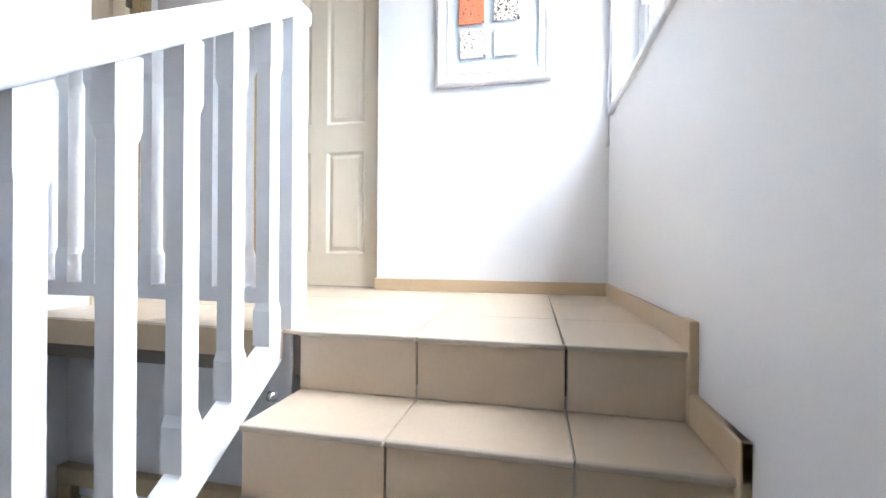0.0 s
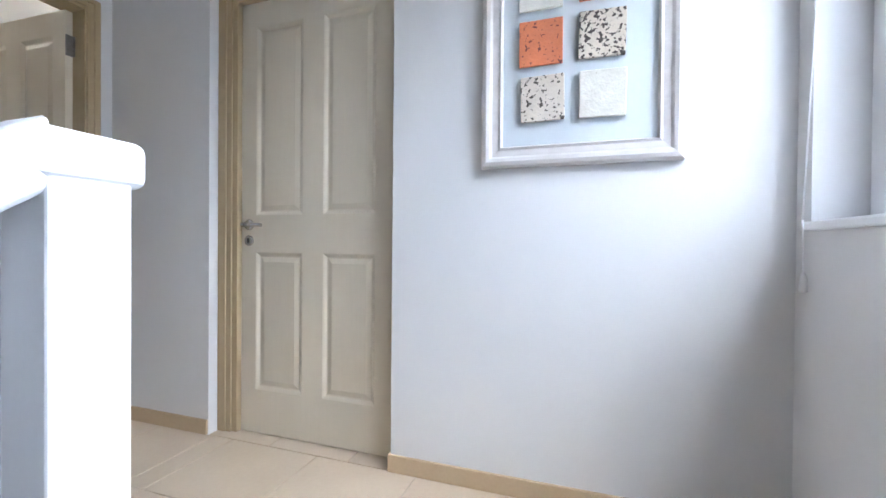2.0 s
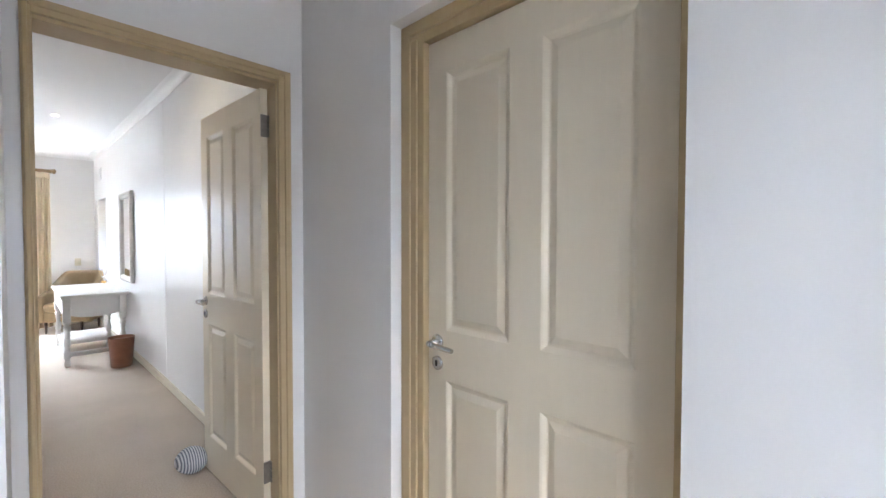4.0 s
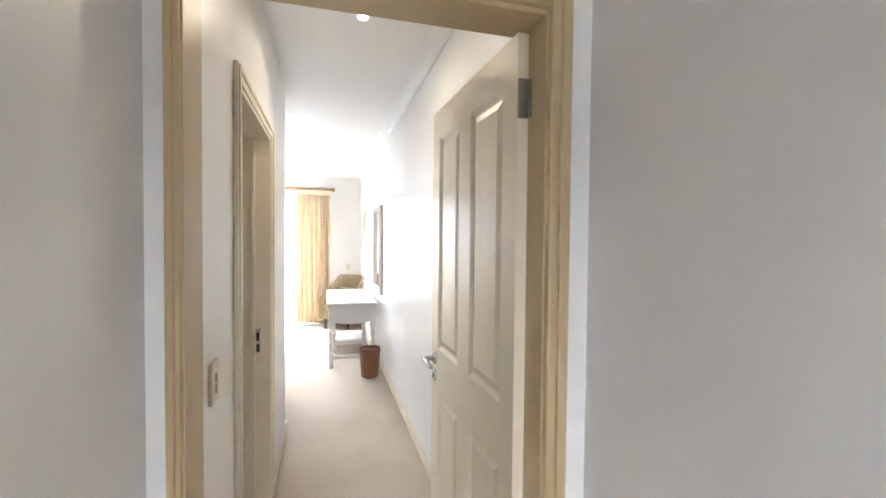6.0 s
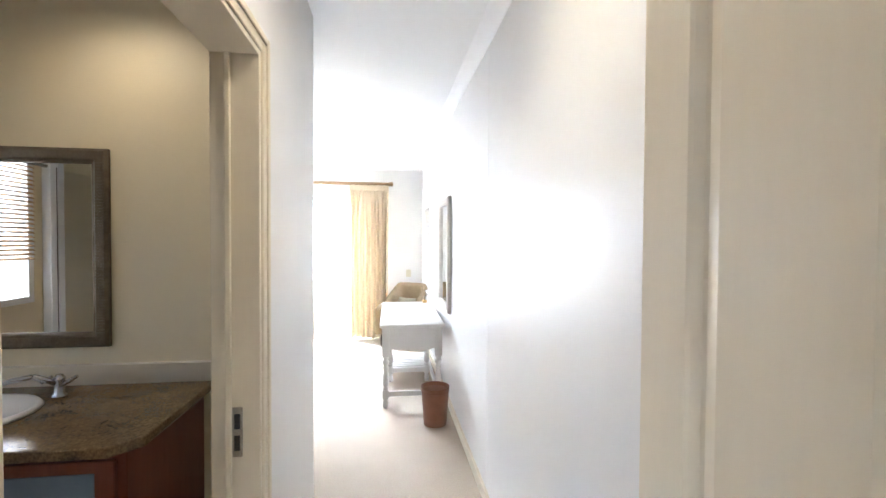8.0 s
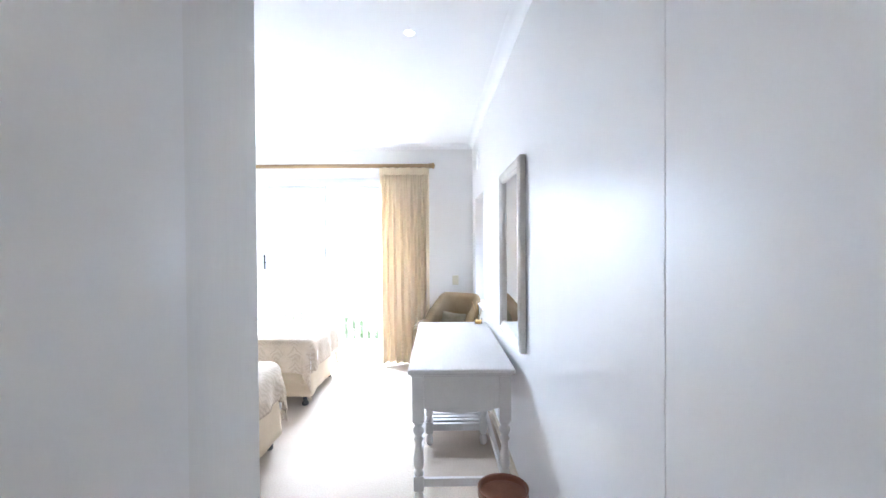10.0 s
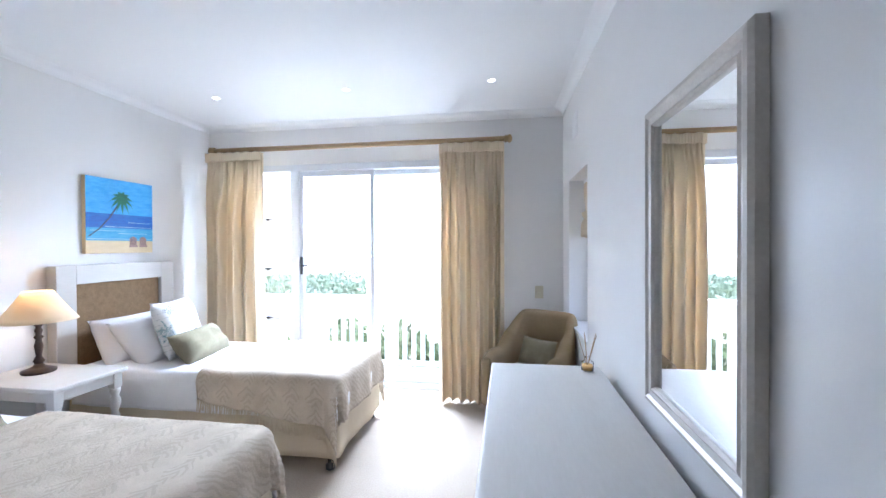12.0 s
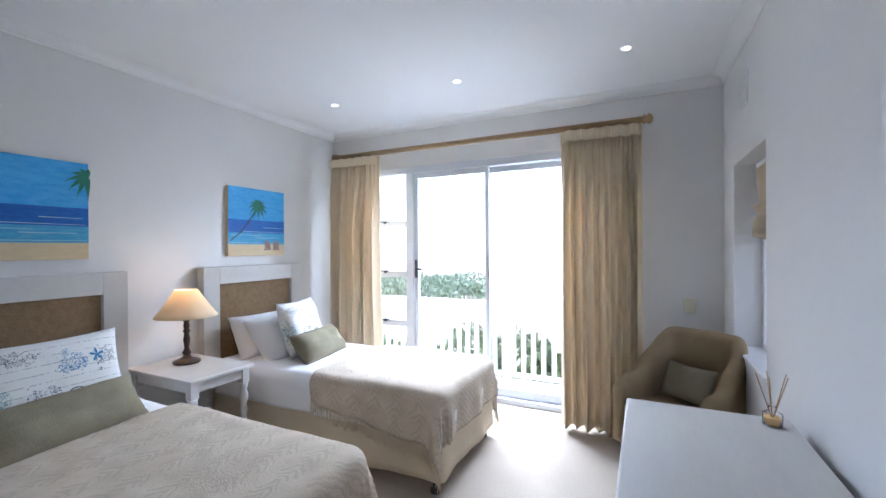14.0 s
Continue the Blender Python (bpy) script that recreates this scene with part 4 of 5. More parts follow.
def pillow_mesh(w, h, t, seed, flange=0.0):
    r = random.Random(seed)
    ph = r.uniform(0, 9)
    bm = bm_new()
    n = 22
    def pt(u, v, s):
        a, b = 2 * u - 1, 2 * v - 1
        e = max(0, (1 - a ** 4) * (1 - b ** 4)) ** 0.72
        x = a * w / 2 * (1 - 0.07 * (1 - abs(b) ** 2) * abs(a) ** 3)
        y = b * h / 2 * (1 - 0.07 * (1 - abs(a) ** 2) * abs(b) ** 3)
        z = s * t / 2 * e + (0.012 * noise.noise(Vector((a * 2.2 + ph, b * 2.2, s))) + 0.006 * noise.noise(Vector((a * 6 + ph, b * 4, s)))) * e
        return Vector((x, y, z))
    for s in (-1, 1):
        grid(bm, n, n, lambda u, v: pt(u, v, s))
    bmesh.ops.remove_doubles(bm, verts=bm.verts[:], dist=0.0008)
    bmesh.ops.recalc_face_normals(bm, faces=bm.faces[:])
    return bm

def cushion(name, at, rot, w, h, t, material, label, seed, group=""):
    o = obj(name, pillow_mesh(w, h, t, seed), material)
    o.matrix_world = pose(*at, *rot)
    return tagged(o, label, "cushion", group)
cushion("cushion", (-0.32, 6.33, 0.55), (68, 0, -42), 0.33, 0.23, 0.12, OLIVE, "small olive lumbar cushion on the armchair", 3)

# ---- beds ----
def print_mat():
    """White cotton printed with a postmark, a starfish, corals and a sea creature."""
    m = mat("sea_print_cotton", (0.80, 0.79, 0.76), 0.85, (0.77, 0.76, 0.73), 6, 200, 0.2, 40, spec=0.15)
    n, l = m.node_tree.nodes, m.node_tree.links
    b = n["Principled BSDF"]
    sep, grain = n.new("ShaderNodeSeparateXYZ"), n.new("ShaderNodeTexNoise")
    l.new(n["Texture Coordinate"].outputs["Object"], sep.inputs[0])
    l.new(n["Texture Coordinate"].outputs["Object"], grain.inputs["Vector"])
    grain.inputs["Scale"].default_value, grain.inputs["Detail"].default_value, grain.inputs["Distortion"].default_value = 42, 5, 2.5
    def op(kind, *args):
        o = n.new("ShaderNodeMath"); o.operation = kind
        for i, v in enumerate(args):
            if isinstance(v, (int, float)):
                o.inputs[i].default_value = v
            else:
                l.new(v, o.inputs[i])
        return o.outputs[0]
    src = [b.inputs["Base Color"].links[0].from_socket]
    def ink(fac, color):
        mx = n.new("ShaderNodeMix"); mx.data_type = "RGBA"
        l.new(fac, mx.inputs[0]); l.new(src[0], mx.inputs[6]); mx.inputs[7].default_value = (*color, 1)
        src[0] = mx.outputs[2]
    def at(up, side, sx=1.0, sy=1.0):
        dx, dy = op("MULTIPLY", op("SUBTRACT", sep.outputs[0], up), sx), op("MULTIPLY", op("SUBTRACT", sep.outputs[1], side), sy)
        return op("SQRT", op("ADD", op("MULTIPLY", dx, dx), op("MULTIPLY", dy, dy))), op("ARCTAN2", dy, dx)
    def ring(d, r, w):
        return op("LESS_THAN", op("ABSOLUTE", op("SUBTRACT", d, r)), w)
    grey, blue, teal = (0.10, 0.12, 0.16), (0.06, 0.22, 0.42), (0.07, 0.25, 0.28)
    lump = n.new("ShaderNodeTexNoise")
    lump.inputs["Scale"].default_value, lump.inputs["Distortion"].default_value = 16, 1.5
    l.new(n["Texture Coordinate"].outputs["Object"], lump.inputs["Vector"])
    veins = op("LESS_THAN", op("ABSOLUTE", op("SUBTRACT", grain.outputs[0], 0.5)), 0.035)
    for side, up, sx, sy, color in ((0.20, 0.07, 1, 1, grey), (-0.20, -0.02, 0.7, 1.5, teal), (0.06, 0.08, 1, 1, blue), (-0.06, -0.05, 1.3, 0.8, grey), (-0.12, 0.13, 1.4, 0.8, grey), (0.17, -0.13, 1.5, 0.8, teal)):
        d, _ = at(up, side, sx, sy)
        ink(op("MULTIPLY", veins, op("LESS_THAN", op("ADD", d, op("MULTIPLY", lump.outputs[0], 0.16)), 0.125)), color)
    d, th = at(-0.09, 0.06)
    for r, w in ((0.045, 0.003), (0.036, 0.002), (0.02, 0.002)):
        ink(ring(d, r, w), grey)
    d, th = at(0.09, 0.17)
    ink(op("LESS_THAN", d, op("ADD", 0.02, op("MULTIPLY", op("COSINE", op("MULTIPLY", th, 5.0)), 0.015))), blue)
    rows = op("GREATER_THAN", op("SINE", op("MULTIPLY", sep.outputs[0], 160.0)), 0.93)
    ink(op("MULTIPLY", op("MULTIPLY", rows, op("GREATER_THAN", grain.outputs[0], 0.5)), 0.45), grey)
    l.new(src[0], b.inputs["Base Color"])
    return m
PRINT = print_mat()
THROW = mat("stone_jacquard_throw", (0.62, 0.53, 0.42), 0.9, (0.46, 0.385, 0.295), 9, 240, 0.6, 120, spec=0.12)
def jacquard(m):
    """Columns of paired leaves woven into the cloth, running across the bed."""
    n, l = m.node_tree.nodes, m.node_tree.links
    b = n["Principled BSDF"]
    src = b.inputs["Base Color"].links[0].from_socket
    def op(kind, a, c=0.0):
        o = n.new("ShaderNodeMath"); o.operation = kind
        for i, v in enumerate((a, c)):
            if isinstance(v, (int, float)):
                o.inputs[i].default_value = v
            else:
                l.new(v, o.inputs[i])
        return o.outputs[0]
    wob, sep, vm = n.new("ShaderNodeTexNoise"), n.new("ShaderNodeSeparateXYZ"), n.new("ShaderNodeVectorMath")
    wob.inputs["Scale"].default_value = 14
    l.new(n["Texture Coordinate"].outputs["Object"], wob.inputs["Vector"])
    vm.operation = "MULTIPLY_ADD"
    l.new(wob.outputs["Color"], vm.inputs[0]); vm.inputs[1].default_value = (0.05, 0.05, 0.05)
    l.new(n["Texture Coordinate"].outputs["Object"], vm.inputs[2])
    l.new(vm.outputs[0], sep.inputs[0])
    run = op("ADD", sep.outputs[1], sep.outputs[2])
    tri = op("ABSOLUTE", op("SUBTRACT", op("FRACT", op("MULTIPLY", sep.outputs[0], 6.6)), 0.5))
    stripe = op("SINE", op("ADD", op("MULTIPLY", run, 150.0), op("MULTIPLY", tri, 26.0)))
    leaf = op("LESS_THAN", tri, op("ADD", 0.24, op("MULTIPLY", op("SINE", op("MULTIPLY", run, 48.0)), 0.12)))
    fac = op("MULTIPLY", op("GREATER_THAN", stripe, 0.15), leaf)
    mx = n.new("ShaderNodeMix"); mx.data_type = "RGBA"
    l.new(op("MULTIPLY", fac, 0.45), mx.inputs[0]); l.new(src, mx.inputs[6]); mx.inputs[7].default_value = (0.40, 0.335, 0.26, 1)
    l.new(mx.outputs[2], b.inputs["Base Color"])
    bp = n.new("ShaderNodeBump")
    bp.inputs["Strength"].default_value, bp.inputs["Distance"].default_value = 0.2, 0.002
    l.new(fac, bp.inputs["Height"]); l.new(b.inputs["Normal"].links[0].from_socket, bp.inputs["Normal"]); l.new(bp.outputs[0], b.inputs["Normal"])
jacquard(THROW)

BX0, BX1, BT = 0.07, 1.99, 0.575          # head and foot of the mattress from the headboard, and its top

def draped(w, xa, xb, drop_s, drop_f, z, lift, seed, nx=46, ny=60, fold=1.0, slant=0.0):
    """Cloth over a mattress of half width w: from xa to the foot, hanging over both sides and, by drop_f, over the foot."""
    R = 0.07
    ph = seed * 1.3
    L = xb - xa + drop_f
    Wd = 2 * w + 2 * drop_s
    q = math.pi * R / 2
    def fn(u, v):
        x, y = xa + u * L, (v - 0.5) * Wd * (1 + slant * (u - 0.5))
        cx, cy = xb - R, w - R
        ox, oy = max(0, x - cx), max(0, abs(y) - cy)
        d = math.hypot(ox, oy)
        ux, uy = (ox / d, oy / d) if d > 1e-6 else (0, 0)
        if d < q:
            out, fall = R * math.sin(d / R), R * (1 - math.cos(d / R))
        else:
            out, fall = R, R + d - q
        hang = max(0, d - q)
        corner = min(1, 4 * ux * uy) if d > 1e-6 else 0
        along = (x * uy - y * ux * 0.9)
        wav = 0.012 * math.sin(along * 15 + ph) + 0.006 * math.sin(along * 31 + ph * 2)
        out += lift * (1 if d > 0.01 else 0) + 0.006 + fold * (wav * min(1, hang / 0.10) + 0.05 * hang) + fold * corner * (0.03 * math.sin(6 * math.atan2(uy, ux) + ph) * min(1, hang / 0.15))
        nz = (0.012 * noise.noise(Vector((x * 3 + ph, y * 3, 0))) + 0.005 * noise.noise(Vector((x * 9, y * 9, ph))) + 0.003 * noise.noise(Vector((x * 22, y * 5, ph)))) * max(0, 1 - d / q)
        return Vector((min(x, cx) + ux * out, math.copysign(min(abs(y), cy) + uy * out, y), z + lift - fall + nz))
    return grid(bm_new(), nx, ny, fn)


def headboard_parts(b, hw, dy):
    fr = 0.135
    for q in ((-0.045, dy - hw, 0.0, 0.035, dy - hw + fr, 1.28), (-0.045, dy + hw - fr, 0.0, 0.035, dy + hw, 1.28), (-0.045, dy - hw + fr, 1.28 - fr, 0.035, dy + hw - fr, 1.28)):
        part("headboard_frame", box(bm_new(), *q, 0.004), DESKP, b, "stone-white painted headboard frame")
    part("headboard_panel", box(bm_new(), -0.03, dy - hw + fr, 0.25, 0.004, dy + hw - fr, 1.28 - fr), WEAVE, b, "brown woven headboard panel")


def bed(cy, hw, hh, seed, label, dy=0.0):
    b = thing("single_bed", (-3.59, cy, 0), label, "bed", "twin beds")
    headboard_parts(b, hh, dy)
    part("base", box(bm_new(), BX0, -hw + 0.03, 0.1, BX1 - 0.03, hw - 0.03, 0.34, 0.02), VALANCE, b, "cream fabric bed base")
    r = random.Random(seed)
    def skirt(u, v):
        per = [(BX0, -hw), (BX1, -hw), (BX1, hw), (BX0, hw)]
        Ls = [BX1 - BX0, 2 * hw, BX1 - BX0]
        s = u * sum(Ls)
        k = 0
        while k < 2 and s > Ls[k]:
            s -= Ls[k]; k += 1
        f = s / Ls[k]
        x, y = per[k][0] + (per[k + 1][0] - per[k][0]) * f, per[k][1] + (per[k + 1][1] - per[k][1]) * f
        n = ((0, -1), (1, 0), (0, 1))[k]
        o = -0.006 + 0.008 * v * math.sin(s * 9 + seed) + 0.012 * v + 0.004 * v * math.sin(s * 23)
        return Vector((x + n[0] * o, y + n[1] * o, 0.36 - v * 0.265 + 0.004 * math.sin(s * 8)))
    part("valance", grid(bm_new(), 120, 6, skirt), VALANCE, b, "cream valance with soft folds", solid=0.004)
    part("mattress", box(bm_new(), BX0, -hw, 0.34, BX1, hw, BT - 0.008, 0.065, 4), LINEN, b, smooth=True)
    part("sheet", draped(hw, BX0 + 0.04, BX1, 0.21, 0.18, BT, 0.006, seed, 60, 70, 0.5), LINEN, b, "white cotton bed linen tucked over the mattress", solid=0.006)
    for x in (0.2, BX1 - 0.06):
        for y in (-hw + 0.06, hw - 0.06):
            part("leg", lathe(bm_new(), [(0.022, 0), (0.03, 0.006), (0.03, 0.03), (0.016, 0.04), (0.02, 0.1)], (x, y, 0), 14), BLACK, b, "black turned bed foot")
    return b


def throw(cy, hw, xa, seed, label, ds=0.34, dfoot=0.33, slant=0.0):
    t = thing("throw_blanket", (-3.59, cy, 0), label, "blanket", "bed throws")
    cloth = draped(hw, xa, BX1, ds, dfoot, BT + 0.014, 0.016, seed, 72, 90, 1.0, slant)
    cloth.verts.ensure_lookup_table()
    edges = [[cloth.verts[i * 91 + j].co.copy() for i in range(73)] for j in (0, 90)]
    part("cloth", cloth, THROW, t, "stone jacquard cloth with woven leaves", solid=0.006)
    r = random.Random(seed)
    for line in edges:
        bm = bm_new()
        for a, b in zip(line, line[1:]):
            for f in (0.0, 0.5):
                p = a.lerp(b, f)
                q = p + Vector((r.uniform(-0.012, 0.012), math.copysign(r.uniform(0.0, 0.01), p.y), -r.uniform(0.055, 0.085)))
                rod(bm, p + Vector((0, 0, 0.004)), q, 0.003, 5, 0.002)
        part("fringe", bm, VALANCE, t, "twisted cream fringe")
    return t

B1, B2 = 5.825, 4.235
bed(B1, 0.455, 0.50, 2, "single bed with white linen by the sliding doors")
bed(B2, 0.455, 0.50, 7, "single bed with white linen nearer the passage", 0.08)
throw(B1, 0.46, 1.06, 11, "stone jacquard throw with a fringe over the bed foot", 0.235, 0.26, 0.25)
throw(B2, 0.46, 0.80, 12, "wide stone jacquard throw over the bed foot", 0.25, 0.22)
for cy, sd in ((B1, 21), (B2, 31)):
    cushion("pillow", (-3.39, cy - 0.03, 0.715), (0, -114, 0), 0.38, 0.68, 0.23, LINEN, "white cotton pillow leaning on the headboard", sd, "pillows")
    cushion("pillow", (-3.23, cy + 0.03, 0.70), (0, -132, 3), 0.44, 0.72, 0.25, LINEN, "white cotton pillow leaning on the pillow behind", sd + 1, "pillows")
    cushion("scatter_cushion", (-3.07, cy + 0.0, 0.79), (0, -108, 10 if cy == B1 else 4), 0.44, 0.46 if cy == B1 else 0.64, 0.17, PRINT, "white cushion printed with blue sea motifs", sd + 2, "printed cushions")
    cushion("bolster_cushion", (-2.86, cy - 0.02, 0.675), (0, -128, 8), 0.26, 0.56 if cy == B1 else 0.66, 0.17, OLIVE, "long olive woven cushion resting on the bed", sd + 3, "olive cushions")

# ---- nightstand and lamp ----
ns = thing("nightstand", (-3.27, 5.035, 0), "stone-white painted bedside table with turned legs", "bedside table")
part("tabletop", box(bm_new(), -0.325, -0.22, 0.626, 0.335, 0.22, 0.65, 0.006, 3), DESKP, ns)
for x in (-0.275, 0.285):
    for y in (-0.175, 0.175):
        bm = box(bm_new(), x - 0.026, y - 0.026, 0.53, x + 0.026, y + 0.026, 0.626, 0.003)
        lathe(bm, turned(0.0, 0.53), (x, y, 0), 14)
        part("leg", bm, DESKP, ns)
for q in ((-0.25, -0.19, 0.562, 0.26, -0.17, 0.626), (-0.25, 0.17, 0.562, 0.26, 0.19, 0.626), (-0.29, -0.15, 0.562, -0.27, 0.15, 0.626), (0.28, -0.15, 0.562, 0.30, 0.15, 0.626)):
    part("apron", box(bm_new(), *q, 0.003), DESKP, ns)
lp = thing("table_lamp", (-3.37, 5.075, 0.65), "dark turned wood table lamp with a lit cream shade", "lamp")
part("base", lathe(bm_new(), [(0.08, 0), (0.085, 0.008), (0.082, 0.018), (0.05, 0.03), (0.028, 0.04), (0.02, 0.055)]), DARKWOOD, lp)
part("stem", lathe(bm_new(), [(0.018, 0.05), (0.028, 0.07), (0.018, 0.09), (0.014, 0.1), (0.022, 0.16), (0.014, 0.2), (0.024, 0.215), (0.014, 0.23), (0.02, 0.255), (0.013, 0.275), (0.022, 0.287), (0.012, 0.30), (0.012, 0.36)], seg=16), DARKWOOD, lp)
bm = bm_new()
grid(bm, 36, 6, lambda u, v: Vector(((0.19 - 0.123 * v ** 0.92) * math.cos(u * 2 * math.pi), (0.19 - 0.123 * v ** 0.92) * math.sin(u * 2 * math.pi), 0.315 + 0.18 * v)))
bmesh.ops.remove_doubles(bm, verts=bm.verts[:], dist=0.0005)
part("shade", bm, SHADE, lp, "cream conical lamp shade", solid=0.003)
part("bulb", lathe(bm_new(), [(0.012, 0.355), (0.014, 0.37), (0.03, 0.40), (0.03, 0.42), (0.015, 0.44)], seg=14), BULB, lp)
bl = new("lamp_bulb_light", bpy.data.lights.new("lamp_bulb_light", "POINT"))
bl.data.energy, bl.data.color, bl.data.shadow_soft_size = 0.6, (1.0, 0.64, 0.34), 0.03
bl.matrix_world = pose(-3.37, 5.075, 0.65 + 0.465)

# ---- paintings ----
def flatm(name, c, c2=None):
    return mat(name, c, 0.55, c2 or tuple(v * 0.75 for v in c), 14, 60, 0.2, 50, stretch=(1, 1, 4))
SKYB, SEAB, SEAD, SANDP = flatm("painted_sky", (0.03, 0.29, 0.70), (0.10, 0.42, 0.78)), flatm("painted_sea", (0.008, 0.075, 0.38), (0.012, 0.15, 0.52)), flatm("painted_surf", (0.03, 0.27, 0.55), (0.12, 0.42, 0.62)), flatm("painted_sand", (0.66, 0.54, 0.33), (0.6, 0.47, 0.27))
FOAM = flatm("painted_foam", (0.55, 0.72, 0.82))
PALM, TRUNK = flatm("painted_palm", (0.02, 0.2, 0.13)), flatm("painted_trunk", (0.05, 0.06, 0.12))
def painting(y0, y1, z0, z1, palm, label):
    w, h = y1 - y0, z1 - z0
    p = thing("canvas_painting", (-3.645, y0, z0), label, "painting", "beach paintings")
    part("canvas", box(bm_new(), 0, 0, 0, 0.034, w, h, 0.003), SANDP, p)
    part("sky", box(bm_new(), 0.034, 0.001, h * 0.53, 0.0365, w - 0.001, h - 0.001), SKYB, p)
    part("sea", box(bm_new(), 0.034, 0.001, h * 0.24, 0.0362, w - 0.001, h * 0.53), SEAB, p)
    part("surf", box(bm_new(), 0.034, 0.001, h * 0.17, 0.0364, w - 0.001, h * 0.34), SEAD, p)
    bm = bm_new()
    for i, (ya, yb, zz) in enumerate(((0.25, 0.97, 0.355), (0.05, 0.55, 0.30), (0.45, 0.9, 0.265), (0.02, 0.99, 0.19), (0.6, 0.95, 0.42))):
        hexa(bm, [(0.036, ya * w, zz * h), (0.036, yb * w, zz * h), (0.036, yb * w, zz * h + 0.002), (0.036, ya * w, zz * h + 0.004)],
             [(0.037, ya * w, zz * h), (0.037, yb * w, zz * h), (0.037, yb * w, zz * h + 0.002), (0.037, ya * w, zz * h + 0.004)])
    part("foam_streaks", bm, FOAM, p, "pale painted foam streaks")
    if palm:
        bm = bm_new()
        pts = [(0.03, 0.22), (0.18, 0.33), (0.32, 0.48), (0.43, 0.64), (0.49, 0.75)]
        for (a, b), (c, d) in zip(pts, pts[1:]):
            hexa(bm, [(0.036, a * w - 0.006, b * h), (0.036, a * w + 0.008, b * h), (0.036, c * w + 0.007, d * h), (0.036, c * w - 0.005, d * h)], [(0.039, a * w - 0.006, b * h), (0.039, a * w + 0.008, b * h), (0.039, c * w + 0.007, d * h), (0.039, c * w - 0.005, d * h)])
        part("palm_trunk", bm, TRUNK, p)
    bm = bm_new()
    cx, cz = (0.495 * w, 0.76 * h) if palm else (w * 0.985, 0.86 * h)
    for k in range(11):
        a = k * 2 * math.pi / 11 + 0.2
        last = None
        for i in range(6):
            f = i / 5
            yy, zz, ww = cx + 0.11 * f * math.cos(a), cz + 0.10 * f * math.sin(a) - 0.05 * f * f, 0.013 * math.sin(math.pi * min(1, f + 0.12))
            yy = min(max(yy, 0.003), w - 0.003)
            zz = min(zz, h - 0.004)
            cur = [bm.verts.new((0.0395 + 0.0002 * k, yy - ww * math.sin(a), zz + ww * math.cos(a))), bm.verts.new((0.0395 + 0.0002 * k, yy + ww * math.sin(a), zz - ww * math.cos(a)))]
            if last:
                bm.faces.new((last[0], last[1], cur[1], cur[0]))
            last = cur
    part("palm_fronds", bm, PALM, p)
    if palm:
        for yy in (0.67, 0.83):
            bm = bm_new()
            for i in range(5):
                box(bm, 0.036, yy * w - 0.03 + i * 0.013, h * (0.1 + 0.0), 0.039, yy * w - 0.03 + i * 0.013 + 0.009, h * (0.21 + 0.02 * math.sin(i * 0.8)))
            box(bm, 0.036, yy * w - 0.035, h * 0.08, 0.0395, yy * w + 0.04, h * 0.105)
            part("painted_chair", bm, flatm("painted_chair_tone", (0.35, 0.22, 0.2)), p)
painting(5.575, 6.158, 1.36, 1.942, True, "bright beach canvas with a palm and two chairs")
painting(4.05, 4.632, 1.365, 1.942, False, "bright beach canvas with blue sea and sand")

# ---- downlights ----
for x, y in ((-0.661, 6.1), (-1.802, 6.1), (-2.941, 6.1), (-0.63, 4.165)):
    d = thing("downlight", (x, y, CZ), "small round recessed ceiling downlight, lit", "downlight", "bedroom downlights")
    part("trim_ring", lathe(bm_new(), [(0.026, -0.003), (0.033, -0.004), (0.035, 0.0), (0.032, 0.001)], seg=24), WHITE, d)
    part("lens", lathe(bm_new(), [(0.024, -0.005), (0.024, -0.001)], seg=24), DOWN, d)

for x, y in ((-0.46, 1.3), (-1.75, 2.05)):
    d = thing("downlight", (x, y, CZ), "small round recessed ceiling downlight, lit", "downlight", "passage downlights")
    part("trim_ring", lathe(bm_new(), [(0.026, -0.003), (0.033, -0.004), (0.035, 0.0), (0.032, 0.001)], seg=24), WHITE, d)
    part("lens", lathe(bm_new(), [(0.024, -0.005), (0.024, -0.001)], seg=24), DOWN, d)

# ---- bathroom ----
vn = thing("bathroom_vanity", (-1.42, 2.43, 0), "red-brown wooden vanity with blue-grey doors", "vanity")
part("body", box(bm_new(), -1.5, -0.60, 0.08, -0.03, 0, 0.76, 0.003), REDWOOD, vn)
for i in range(3):
    d = part("vanity_door", box(bm_new(), -0.50 - i * 0.48, -0.62, 0.12, -0.06 - i * 0.48, -0.60, 0.74, 0.003), REDWOOD, vn)
    part("inset_panel", box(bm_new(), -0.44 - i * 0.48, -0.624, 0.18, -0.12 - i * 0.48, -0.619, 0.70), BLUEP, d, "grey-blue inset panel")
    bm = bm_new(); rod(bm, (-0.47 - i * 0.48, -0.65, 0.6), (-0.47 - i * 0.48, -0.65, 0.7), 0.006); box(bm, -0.474 - i * 0.48, -0.65, 0.6, -0.466 - i * 0.48, -0.62, 0.61); box(bm, -0.474 - i * 0.48, -0.65, 0.69, -0.466 - i * 0.48, -0.62, 0.7)
    part("handle", bm, STEEL, d)
bm = bm_new()
f = bm.faces.new([bm.verts.new(p) for p in ((-2.9, 1.77, 0.765), (-1.48, 1.77, 0.765), (-1.40, 1.845, 0.765), (-1.40, 2.428, 0.765), (-2.9, 2.428, 0.765))])
up = bmesh.ops.extrude_face_region(bm, geom=[f])
